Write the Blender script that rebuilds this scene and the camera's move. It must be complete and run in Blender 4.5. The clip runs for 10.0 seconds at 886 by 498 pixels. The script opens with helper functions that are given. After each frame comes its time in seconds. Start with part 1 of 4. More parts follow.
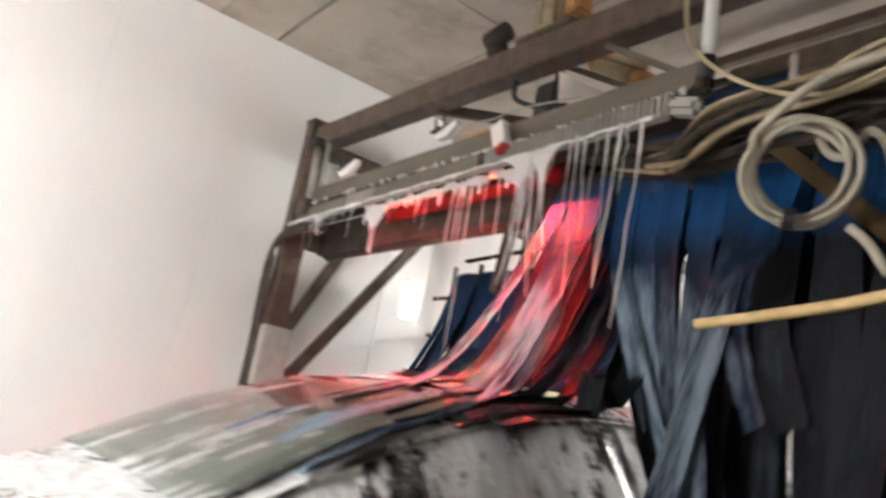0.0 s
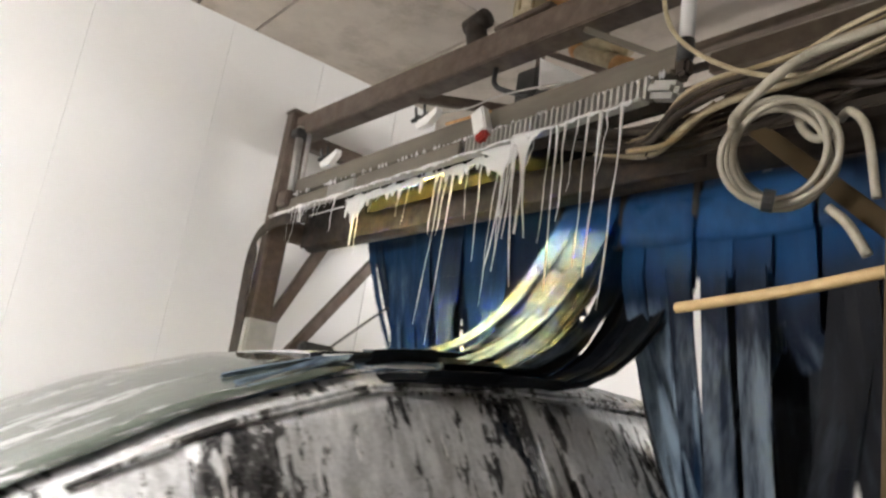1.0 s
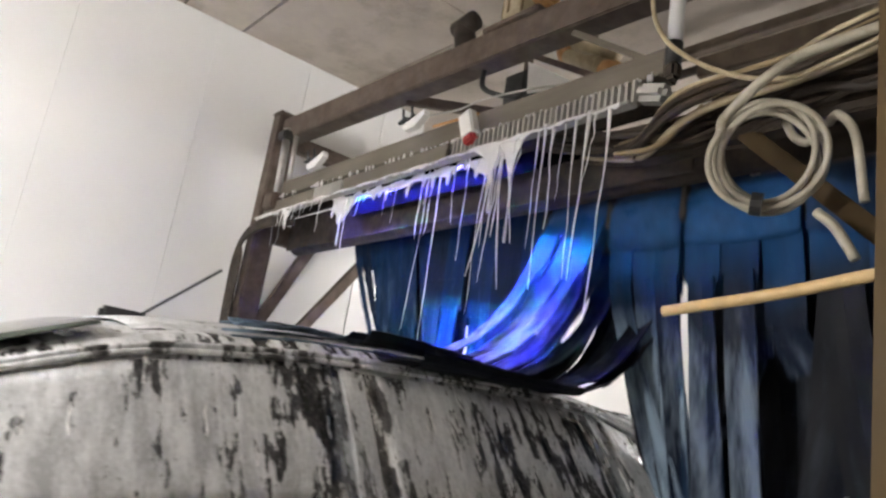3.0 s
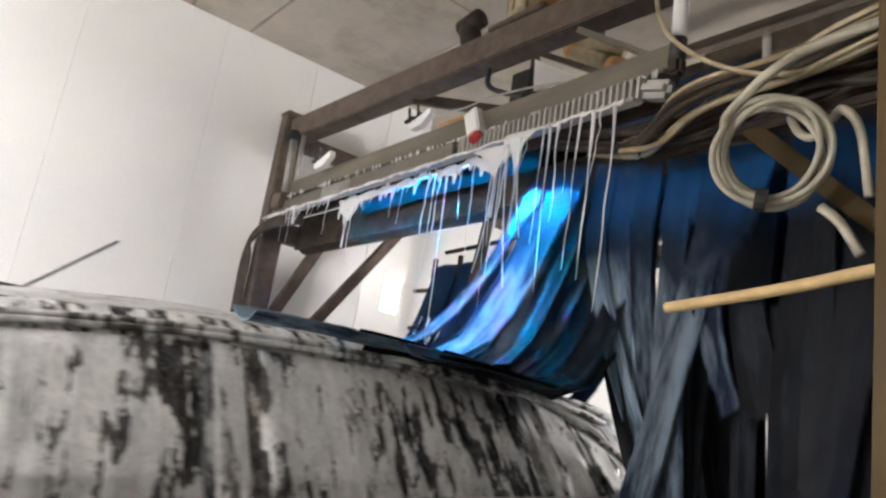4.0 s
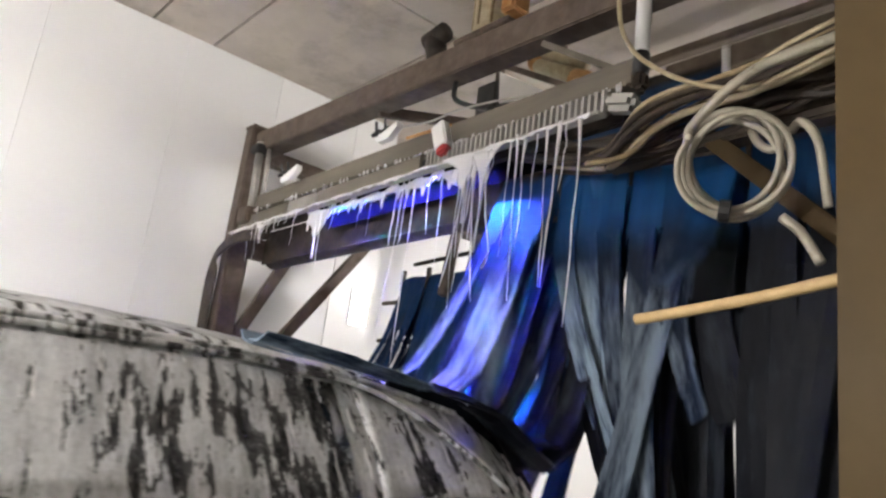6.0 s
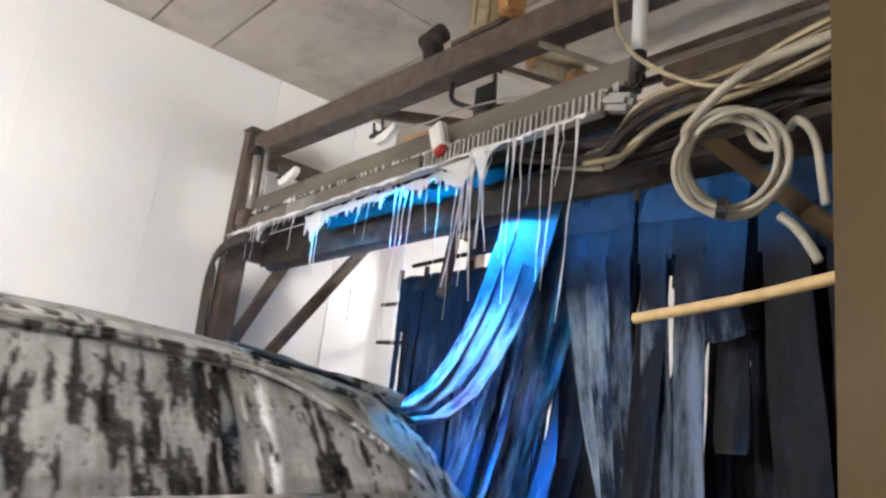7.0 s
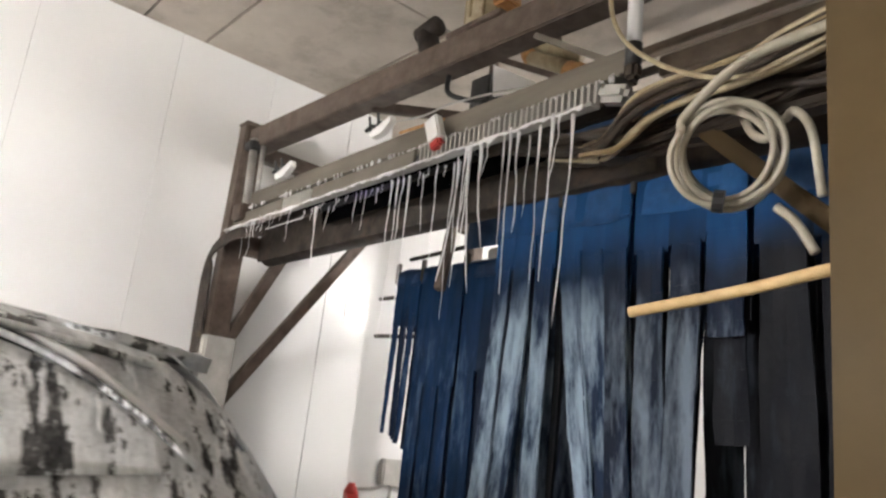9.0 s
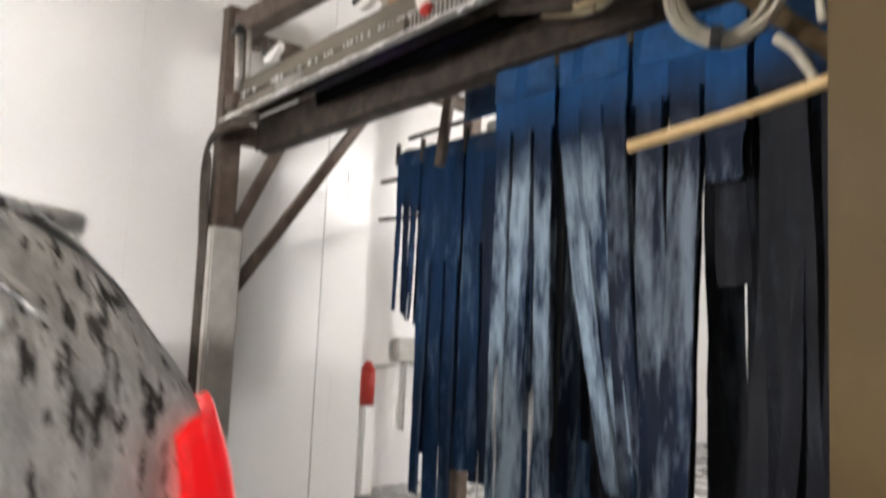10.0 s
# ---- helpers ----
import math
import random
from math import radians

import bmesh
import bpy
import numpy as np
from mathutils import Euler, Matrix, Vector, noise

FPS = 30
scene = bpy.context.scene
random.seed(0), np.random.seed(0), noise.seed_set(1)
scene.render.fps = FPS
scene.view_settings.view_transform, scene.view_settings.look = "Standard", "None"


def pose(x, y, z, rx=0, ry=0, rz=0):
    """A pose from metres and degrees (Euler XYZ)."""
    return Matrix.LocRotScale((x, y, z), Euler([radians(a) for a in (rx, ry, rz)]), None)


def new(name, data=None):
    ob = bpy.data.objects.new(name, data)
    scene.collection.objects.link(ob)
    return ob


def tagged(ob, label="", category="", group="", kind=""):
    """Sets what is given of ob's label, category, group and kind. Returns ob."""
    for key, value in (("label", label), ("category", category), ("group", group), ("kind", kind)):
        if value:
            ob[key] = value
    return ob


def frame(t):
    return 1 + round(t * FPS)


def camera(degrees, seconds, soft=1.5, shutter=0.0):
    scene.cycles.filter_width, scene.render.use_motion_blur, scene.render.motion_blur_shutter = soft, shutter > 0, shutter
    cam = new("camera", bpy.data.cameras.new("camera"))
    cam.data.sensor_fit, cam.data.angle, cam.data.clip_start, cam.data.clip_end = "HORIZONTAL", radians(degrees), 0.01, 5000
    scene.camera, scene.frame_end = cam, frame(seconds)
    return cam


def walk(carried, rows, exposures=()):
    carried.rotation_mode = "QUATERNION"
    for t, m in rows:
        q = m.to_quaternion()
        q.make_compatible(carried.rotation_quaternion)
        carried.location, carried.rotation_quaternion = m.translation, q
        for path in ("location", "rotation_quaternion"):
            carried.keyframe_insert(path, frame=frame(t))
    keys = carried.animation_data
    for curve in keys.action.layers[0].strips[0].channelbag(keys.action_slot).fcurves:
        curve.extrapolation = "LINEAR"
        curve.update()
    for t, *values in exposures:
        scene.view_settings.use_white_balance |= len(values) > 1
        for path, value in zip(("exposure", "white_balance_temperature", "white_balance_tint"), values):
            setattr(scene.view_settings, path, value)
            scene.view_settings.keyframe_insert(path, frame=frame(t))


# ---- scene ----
cam = camera(62.0, 10.0, 2.5, 1.0)


def held(x, y, z, yaw, pitch, roll):
    """A camera pose from its place, heading, tilt and lean."""
    return pose(x, y, z, 0, 0, yaw) @ pose(0, 0, 0, 90 + pitch) @ pose(0, 0, 0, 0, 0, roll)


PATH = [
    (0, 0.007, -0.051, 1.306, 54.19, 13.60, 10.27),
    (0.5, 0.013, -0.002, 1.320, 51.60, 13.05, 9.71),
    (1, 0.003, -0.028, 1.308, 52.99, 13.03, 8.95),
    (1.5, 0.008, -0.005, 1.308, 52.11, 13.93, 8.43),
    (2, -0.013, -0.001, 1.306, 52.73, 13.88, 9.20),
    (3.5, -0.006, -0.011, 1.309, 51.96, 13.38, 9.00),
    (4, 0.002, -0.002, 1.309, 52.90, 13.27, 8.85),
    (4.5, -0.006, 0.004, 1.307, 52.32, 14.06, 8.90),
    (5, -0.002, -0.008, 1.303, 51.80, 14.22, 8.57),
    (5.5, -0.000, -0.014, 1.316, 50.77, 14.27, 7.87),
    (7, 0.000, -0.007, 1.315, 50.36, 14.56, 7.00),
    (7.5, -0.003, 0.003, 1.315, 50.50, 14.59, 7.26),
    (8, -0.004, 0.008, 1.320, 50.43, 14.39, 6.97),
    (8.5, -0.002, -0.001, 1.321, 50.18, 14.28, 6.59),
    (9, 0.000, -0.000, 1.320, 50.16, 14.02, 6.49),
    (9.3, -0.006, 0.012, 1.312, 50.76, 13.06, 5.29),
    (9.5, 0.011, -0.009, 1.329, 49.97, 10.66, 2.89),
    (10, 0.004, 0.008, 1.247, 49.67, 5.48, 2.58),
]
walk(cam, [(t, held(*row)) for t, *row in PATH], [(0, 0.02), (4.5, 0.1), (7.0, 0.26), (10, 0.34)])

# ---- light ----
world = bpy.data.worlds.new("world")
scene.world = world
world.use_nodes = True
world.node_tree.nodes["Background"].inputs[0].default_value = (0.75, 0.85, 1.0, 1)
world.node_tree.nodes["Background"].inputs[1].default_value = 0.05
scene.view_settings.exposure = 0.0

WALL_X, RIGHT_X, BACK_Y, FAR_Y, CEIL = -4.2, 1.5, -3.2, 8.0, 3.49


# ---- materials ----
def nodes_of(name):
    m = bpy.data.materials.new(name)
    m.use_nodes = True
    nt = m.node_tree
    return m, nt, nt.nodes["Principled BSDF"]


def ramp(nt, src, lo, hi, a, b):
    r = nt.nodes.new("ShaderNodeValToRGB")
    r.color_ramp.elements[0].position, r.color_ramp.elements[1].position = lo, hi
    r.color_ramp.elements[0].color, r.color_ramp.elements[1].color = (*a, 1), (*b, 1)
    nt.links.new(src, r.inputs[0])
    return r.outputs[0]


def noise_of(nt, scale, stretch=(1, 1, 1), detail=4, rough=0.6, coords="Object"):
    tc = nt.nodes.new("ShaderNodeTexCoord")
    mp = nt.nodes.new("ShaderNodeMapping")
    mp.inputs["Scale"].default_value = stretch
    n = nt.nodes.new("ShaderNodeTexNoise")
    n.inputs["Scale"].default_value, n.inputs["Detail"].default_value, n.inputs["Roughness"].default_value = scale, detail, rough
    nt.links.new(tc.outputs[coords], mp.inputs[0])
    nt.links.new(mp.outputs[0], n.inputs["Vector"])
    return n.outputs[0]


def mix(nt, fac, a, b, mode="MIX"):
    x = nt.nodes.new("ShaderNodeMix")
    x.data_type, x.blend_type = "RGBA", mode
    for s, v in ((0, fac), (6, a), (7, b)):
        if hasattr(v, "default_value"):
            nt.links.new(v, x.inputs[s])
        else:
            x.inputs[s].default_value = v if s == 0 else (*v, 1)
    return x.outputs[2]


def bump(nt, bsdf, src, strength, dist=0.01):
    b = nt.nodes.new("ShaderNodeBump")
    b.inputs["Strength"].default_value, b.inputs["Distance"].default_value = strength, dist
    nt.links.new(src, b.inputs["Height"])
    nt.links.new(b.outputs[0], bsdf.inputs["Normal"])


def surface(name, a, b, scale=6, rough=(0.4, 0.6), metal=0.0, stretch=(1, 1, 1), dirt=None, dirt_at=(0.55, 0.75), dirt_scale=2.5, relief=0.15, dist=0.004, vary=0.0):
    """Two tones mixed by fine noise, stains of a third by broad noise, roughness that varies, and relief."""
    m, nt, bs = nodes_of(name)
    fine = noise_of(nt, scale, stretch)
    col = ramp(nt, fine, 0.35, 0.65, a, b)
    if dirt:
        broad = noise_of(nt, dirt_scale, stretch, 6, 0.7)
        col = mix(nt, ramp(nt, broad, *dirt_at, (0, 0, 0), (1, 1, 1)), col, dirt)
    if vary:
        oi = nt.nodes.new("ShaderNodeObjectInfo")
        col = mix(nt, 1.0, col, ramp(nt, oi.outputs["Random"], 0, 1, (1 - vary,) * 3, (1 + vary * 0.3,) * 3), "MULTIPLY")
    nt.links.new(col, bs.inputs["Base Color"])
    nt.links.new(ramp(nt, noise_of(nt, scale * 0.6), 0.3, 0.7, (rough[0],) * 3, (rough[1],) * 3), bs.inputs["Roughness"])
    bs.inputs["Metallic"].default_value = metal
    bump(nt, bs, fine, relief, dist)
    return m


def glow(name, colour, strength):
    m, nt, bs = nodes_of(name)
    bs.inputs["Base Color"].default_value = (*colour, 1)
    bs.inputs["Emission Color"].default_value = (*colour, 1)
    bs.inputs["Emission Strength"].default_value = strength
    return m


def foamed(name, base, base_rough, amount, scale=26, run=(0.2, 1, 0.2), white=1.0):
    """A dark glossy surface under soap: bubbles and thin film on the dark, and pale runs with rounded ends over it. run: how the runs stretch."""
    m, nt, bs = nodes_of(name)
    wide = tuple(min(1, c * 1.5) for c in run)
    streak = noise_of(nt, scale * 1.35, tuple(c * (0.75 if c < 0.5 else 1) for c in run), 4, 0.6)
    ends = noise_of(nt, scale * 0.8, wide, 5, 0.7)
    broad = noise_of(nt, scale * 0.15, wide, 2, 0.5)
    shade = noise_of(nt, scale * 0.9, tuple(c * 0.8 for c in run), 5, 0.7)
    fine = noise_of(nt, scale * 4, (1, 1, 0.6), 3, 0.7)

    def plus(a, k, c):
        n = nt.nodes.new("ShaderNodeMath")
        n.operation = "MULTIPLY_ADD"
        nt.links.new(a, n.inputs[0])
        n.inputs[1].default_value = k
        if hasattr(c, "default_value"):
            nt.links.new(c, n.inputs[2])
        else:
            n.inputs[2].default_value = c
        return n.outputs[0]
    cover = plus(streak, 0.44, plus(ends, 0.38, plus(broad, 0.42, plus(fine, 0.06, 0.0))))
    edge = 0.655 - 0.07 * (amount - 0.5) * 2
    film = ramp(nt, cover, edge - 0.075, edge - 0.01, (0, 0, 0), (1, 1, 1))
    thick = ramp(nt, cover, edge, edge + 0.022, (0, 0, 0), (1, 1, 1))
    specks = ramp(nt, fine, 0.56, 0.68, (0, 0, 0), (0.55, 0.55, 0.55))
    pale = ramp(nt, plus(fine, 0.35, shade), 0.54, 0.80, tuple(c * white for c in (0.46, 0.475, 0.49)), tuple(c * white for c in (0.88, 0.90, 0.92)))
    dark = mix(nt, film, tuple(base), tuple(0.75 * c + 0.085 * white for c in base))
    dark = mix(nt, specks, dark, tuple(0.5 * c + 0.24 * white for c in base))
    nt.links.new(mix(nt, thick, dark, pale), bs.inputs["Base Color"])
    nt.links.new(ramp(nt, thick, 0, 1, (base_rough,) * 3, (0.5,) * 3), bs.inputs["Roughness"])
    bump(nt, bs, plus(thick, 0.6, cover), 0.5, 0.006)
    return m


M_PANEL = surface("white_cladding", (0.74, 0.745, 0.74), (0.79, 0.79, 0.78), 1.2, (0.28, 0.34), dirt=(0.73, 0.73, 0.72), dirt_at=(0.25, 1.0), dirt_scale=0.6, relief=0.05)
M_UNSEEN = surface("unseen_wall_grey", (0.2, 0.19, 0.18), (0.27, 0.26, 0.24), 3, (0.7, 0.9), relief=0.3)
M_JOINT = surface("joint_grey", (0.72, 0.71, 0.69), (0.76, 0.75, 0.73), 10, (0.5, 0.7))
M_CEIL = surface("ceiling_concrete", (0.46, 0.41, 0.35), (0.55, 0.495, 0.43), 3.0, (0.75, 0.9), dirt=(0.27, 0.23, 0.185), dirt_at=(0.52, 0.78), dirt_scale=1.7, relief=0.3)
M_FLOOR = surface("wet_concrete", (0.16, 0.16, 0.155), (0.24, 0.235, 0.225), 5, (0.12, 0.45), dirt=(0.1, 0.1, 0.1), relief=0.3)
M_STEEL = surface("weathered_steel", (0.072, 0.052, 0.04), (0.128, 0.096, 0.076), 14, (0.45, 0.7), 0.2, dirt=(0.16, 0.085, 0.045), dirt_at=(0.6, 0.8), dirt_scale=6, relief=0.35)
M_TUBE = surface("grimy_dark_tube", (0.018, 0.013, 0.01), (0.044, 0.032, 0.023), 16, (0.55, 0.85), 0.0, dirt=(0.08, 0.052, 0.033), dirt_at=(0.55, 0.75), dirt_scale=7, relief=0.5)
M_SOOT = surface("greasy_brown_rubber", (0.02, 0.014, 0.009), (0.04, 0.028, 0.018), 16, (0.8, 0.95), 0.0, dirt=(0.07, 0.048, 0.03), dirt_at=(0.5, 0.75), dirt_scale=7, relief=0.5)
M_GALV = surface("galvanised_steel", (0.34, 0.33, 0.31), (0.46, 0.45, 0.42), 18, (0.35, 0.55), 0.75, dirt=(0.3, 0.26, 0.2), dirt_at=(0.55, 0.8), dirt_scale=4, relief=0.15)
M_ALU = surface("dull_aluminium", (0.125, 0.108, 0.085), (0.18, 0.16, 0.127), 10, (0.4, 0.6), 0.2, (0.15, 1, 1), dirt=(0.09, 0.08, 0.065), dirt_at=(0.5, 0.8), dirt_scale=3, relief=0.1)
M_RUST = surface("rusty_orange_steel", (0.42, 0.2, 0.07), (0.6, 0.36, 0.16), 12, (0.6, 0.85), 0.2, dirt=(0.2, 0.1, 0.05), relief=0.4)
M_WHITE = surface("white_plastic", (0.78, 0.78, 0.77), (0.84, 0.84, 0.83), 8, (0.3, 0.45), dirt=(0.6, 0.58, 0.54), dirt_at=(0.6, 0.85), relief=0.05)
M_BLACK = surface("black_plastic", (0.012, 0.012, 0.013), (0.03, 0.03, 0.03), 12, (0.4, 0.6), relief=0.2)
M_MATT = surface("matt_black_lining", (0.0005, 0.0005, 0.0005), (0.0009, 0.0009, 0.0009), 12, (0.9, 1.0), relief=0.1)
M_MATT.node_tree.nodes["Principled BSDF"].inputs["Specular IOR Level"].default_value = 0.02
M_BEAM = surface("brown_primed_steel", (0.13, 0.10, 0.075), (0.19, 0.15, 0.115), 10, (0.6, 0.8), 0.1, dirt=(0.10, 0.06, 0.035), dirt_at=(0.55, 0.8), dirt_scale=5, relief=0.3)
M_HOSE = surface("cream_hose", (0.29, 0.235, 0.14), (0.42, 0.355, 0.23), 20, (0.35, 0.55), dirt=(0.22, 0.165, 0.09), dirt_at=(0.5, 0.75), dirt_scale=9, relief=0.1)
M_CLEAR = surface("milky_hose", (0.30, 0.275, 0.215), (0.42, 0.39, 0.315), 14, (0.25, 0.4), dirt=(0.33, 0.29, 0.21), dirt_at=(0.5, 0.8), dirt_scale=6, relief=0.05)
M_OLD = surface("yellowed_hose", (0.17, 0.12, 0.055), (0.27, 0.205, 0.105), 20, (0.4, 0.6), dirt=(0.11, 0.08, 0.045), dirt_at=(0.5, 0.75), dirt_scale=9, relief=0.15)
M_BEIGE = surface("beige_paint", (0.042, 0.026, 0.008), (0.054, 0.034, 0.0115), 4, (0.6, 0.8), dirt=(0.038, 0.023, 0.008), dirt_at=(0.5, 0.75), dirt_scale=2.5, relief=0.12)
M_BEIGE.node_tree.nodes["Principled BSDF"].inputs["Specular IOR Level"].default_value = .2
M_RED = surface("red_paint", (0.34, 0.02, 0.014), (0.42, 0.03, 0.02), 8, (0.3, 0.5))
M_GREY = surface("grey_plastic", (0.36, 0.35, 0.32), (0.46, 0.45, 0.42), 10, (0.4, 0.6))
M_FOAM = surface("wet_soap_foam", (0.9, 0.905, 0.91), (0.95, 0.95, 0.95), 30, (0.25, 0.5), relief=0.4, dist=0.003)


def let_through(m, share, colour):
    """Mixes light that passes through into a thin pale material."""
    nt = m.node_tree
    out, bs = nt.nodes["Material Output"], nt.nodes["Principled BSDF"]
    tr, mx = nt.nodes.new("ShaderNodeBsdfTranslucent"), nt.nodes.new("ShaderNodeMixShader")
    tr.inputs[0].default_value = (*colour, 1)
    mx.inputs[0].default_value = share
    nt.links.new(bs.outputs[0], mx.inputs[1])
    nt.links.new(tr.outputs[0], mx.inputs[2])
    nt.links.new(mx.outputs[0], out.inputs[0])


let_through(M_FOAM, .25, (.9, .9, .9))
M_RUN = surface("thin_grey_foam", (0.40, 0.41, 0.42), (0.60, 0.61, 0.61), 22, (0.3, 0.6), relief=0.4, dist=0.003)
M_ROPE = surface("tan_hose", (0.36, 0.25, 0.11), (0.46, 0.33, 0.16), 22, (0.5, 0.7), relief=0.2)
M_CLOTH = surface("blue_felt", (0.005, 0.060, 0.185), (0.008, 0.082, 0.235), 30, (0.7, 0.9), dirt=(0.004, 0.02, 0.08), dirt_at=(0.5, 0.8), dirt_scale=3, relief=0.5, dist=0.003, vary=0.55)
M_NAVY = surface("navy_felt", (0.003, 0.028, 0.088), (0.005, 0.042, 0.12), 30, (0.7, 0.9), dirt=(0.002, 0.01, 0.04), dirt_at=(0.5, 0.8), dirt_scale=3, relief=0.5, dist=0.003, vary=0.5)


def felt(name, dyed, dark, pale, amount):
    """Wet felt that follows a strip's length: dyed blue at the hem, the shade below the roller painted in nearly black,
    and pale with blotches of soap where it brushes the cars.
    """
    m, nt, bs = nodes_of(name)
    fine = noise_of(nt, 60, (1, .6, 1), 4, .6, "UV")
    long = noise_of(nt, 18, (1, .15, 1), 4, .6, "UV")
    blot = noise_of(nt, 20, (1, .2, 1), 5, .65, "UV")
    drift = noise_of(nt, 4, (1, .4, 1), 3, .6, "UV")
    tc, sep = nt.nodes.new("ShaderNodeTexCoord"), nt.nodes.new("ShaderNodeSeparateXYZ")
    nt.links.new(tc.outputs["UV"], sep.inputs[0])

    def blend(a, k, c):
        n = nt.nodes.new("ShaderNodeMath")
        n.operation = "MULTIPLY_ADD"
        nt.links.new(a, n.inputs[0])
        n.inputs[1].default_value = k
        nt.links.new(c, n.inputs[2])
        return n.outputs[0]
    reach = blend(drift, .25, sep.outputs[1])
    # low puts the shade below the roller into the felt's colour
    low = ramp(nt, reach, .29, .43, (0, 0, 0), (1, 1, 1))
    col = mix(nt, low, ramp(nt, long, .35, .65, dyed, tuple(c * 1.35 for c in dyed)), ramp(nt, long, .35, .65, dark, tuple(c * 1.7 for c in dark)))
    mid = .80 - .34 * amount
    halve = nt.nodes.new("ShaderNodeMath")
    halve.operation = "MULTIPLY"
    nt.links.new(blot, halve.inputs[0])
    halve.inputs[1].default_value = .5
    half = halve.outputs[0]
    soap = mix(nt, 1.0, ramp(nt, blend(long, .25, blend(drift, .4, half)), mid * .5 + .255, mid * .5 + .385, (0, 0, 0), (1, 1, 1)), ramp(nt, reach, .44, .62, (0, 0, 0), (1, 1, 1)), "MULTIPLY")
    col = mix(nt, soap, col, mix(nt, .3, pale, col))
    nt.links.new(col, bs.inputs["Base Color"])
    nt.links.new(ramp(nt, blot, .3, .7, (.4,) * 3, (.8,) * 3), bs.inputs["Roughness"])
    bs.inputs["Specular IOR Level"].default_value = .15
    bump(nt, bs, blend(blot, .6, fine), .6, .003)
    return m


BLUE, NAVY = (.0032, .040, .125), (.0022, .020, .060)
# the third felt carries the dimness of the outer side in its colour
M_STRIPS = [felt("pale_wet_felt", BLUE, (.003, .014, .04), (.42, .56, .70), .90), felt("wet_blue_felt", BLUE, (.002, .007, .02), (.22, .28, .35), .64), felt("dark_shaded_felt", BLUE, (.002, .003, .006), (.045, .055, .07), .36)]
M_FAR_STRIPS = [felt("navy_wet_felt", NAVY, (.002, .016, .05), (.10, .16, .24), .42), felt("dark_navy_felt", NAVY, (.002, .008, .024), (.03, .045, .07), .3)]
M_PAINT = foamed("foamy_dark_paint", (0.02, 0.018, 0.02), 0.12, 1.0, 30, (0.4, 1, 0.27))
M_REAR = foamed("foamy_rear_glass", (0.014, 0.014, 0.016), 0.06, 1.05, 22, (1, 1, 0.4))
M_ROOF = foamed("foamy_roof_paint", (0.05, 0.055, 0.055), 0.15, 1.15, 20, (1, 0.5, 1), 0.9)
M_GLASS = foamed("foamy_window_glass", (0.014, 0.014, 0.016), 0.06, 0.74, 28, (0.3, 1, 0.24), 0.9)
M_QUARTER = foamed("thickly_foamed_glass", (0.014, 0.014, 0.016), 0.06, 1.2, 28, (0.3, 1, 0.24))
M_SCREEN = foamed("foamy_windscreen", (0.10, 0.125, 0.105), 0.06, 0.4, 16, (1, 0.15, 0.3), 0.62)
M_TRIM = foamed("foamy_black_trim", (0.01, 0.01, 0.01), 0.4, 0.8)
M_TYRE = surface("tyre_rubber", (0.015, 0.015, 0.015), (0.03, 0.03, 0.03), 12, (0.7, 0.9))
M_TAIL = glow("red_tail_lens", (0.75, 0.010, 0.012), 0.6)
M_TAIL.node_tree.nodes["Principled BSDF"].inputs["Roughness"].default_value = 0.15
M_WALL_GLOW = glow("wall_glow_face", (1.0, 0.96, 0.9), 6.0)


# ---- building helpers ----
def part(name, bm, material, parent=None, label="", smooth=False):
    me = bpy.data.meshes.new(name)
    if smooth:
        for f in bm.faces:
            f.smooth = True
    bm.to_mesh(me)
    bm.free()
    me.materials.append(material)
    ob = new(name, me)
    if parent:
        ob.parent = parent
    if label:
        tagged(ob, label)
    return ob


def box_bm(lo, hi, bevel=0.004, bm=None):
    bm = bm or bmesh.new()
    c, s = [(a + b) / 2 for a, b in zip(lo, hi)], [abs(b - a) for a, b in zip(lo, hi)]
    r = bmesh.ops.create_cube(bm, size=1, matrix=Matrix.Translation(c) @ Matrix.Diagonal((*s, 1)))
    if bevel:
        es = list({e for v in r["verts"] for e in v.link_edges})
        bmesh.ops.bevel(bm, geom=es, offset=min(bevel, min(s) * 0.4), segments=2, affect="EDGES")
    return bm


def bar_bm(a, b, w, h, bevel=0.006, bm=None, up=(0, 0, 1)):
    """A bar of section w x h from a to b."""
    bm = bm or bmesh.new()
    a, b = Vector(a), Vector(b)
    d = (b - a).normalized()
    side = d.cross(Vector(up))
    side = Vector((1, 0, 0)) if side.length < 1e-4 else side.normalized()
    top = side.cross(d)
    m = Matrix((side, d, top)).transposed().to_4x4()
    m.translation = (a + b) / 2
    r = bmesh.ops.create_cube(bm, size=1, matrix=m @ Matrix.Diagonal((w, (b - a).length, h, 1)))
    if bevel:
        es = list({e for v in r["verts"] for e in v.link_edges})
        bmesh.ops.bevel(bm, geom=es, offset=bevel, segments=2, affect="EDGES")
    return bm


def rod_bm(a, b, r, n=14, bm=None, r2=None):
    bm = bm or bmesh.new()
    a, b = Vector(a), Vector(b)
    m = (b - a).to_track_quat("Z", "Y").to_matrix().to_4x4()
    m.translation = (a + b) / 2
    bmesh.ops.create_cone(bm, cap_ends=True, segments=n, radius1=r, radius2=r if r2 is None else r2, depth=(b - a).length, matrix=m)
    return bm


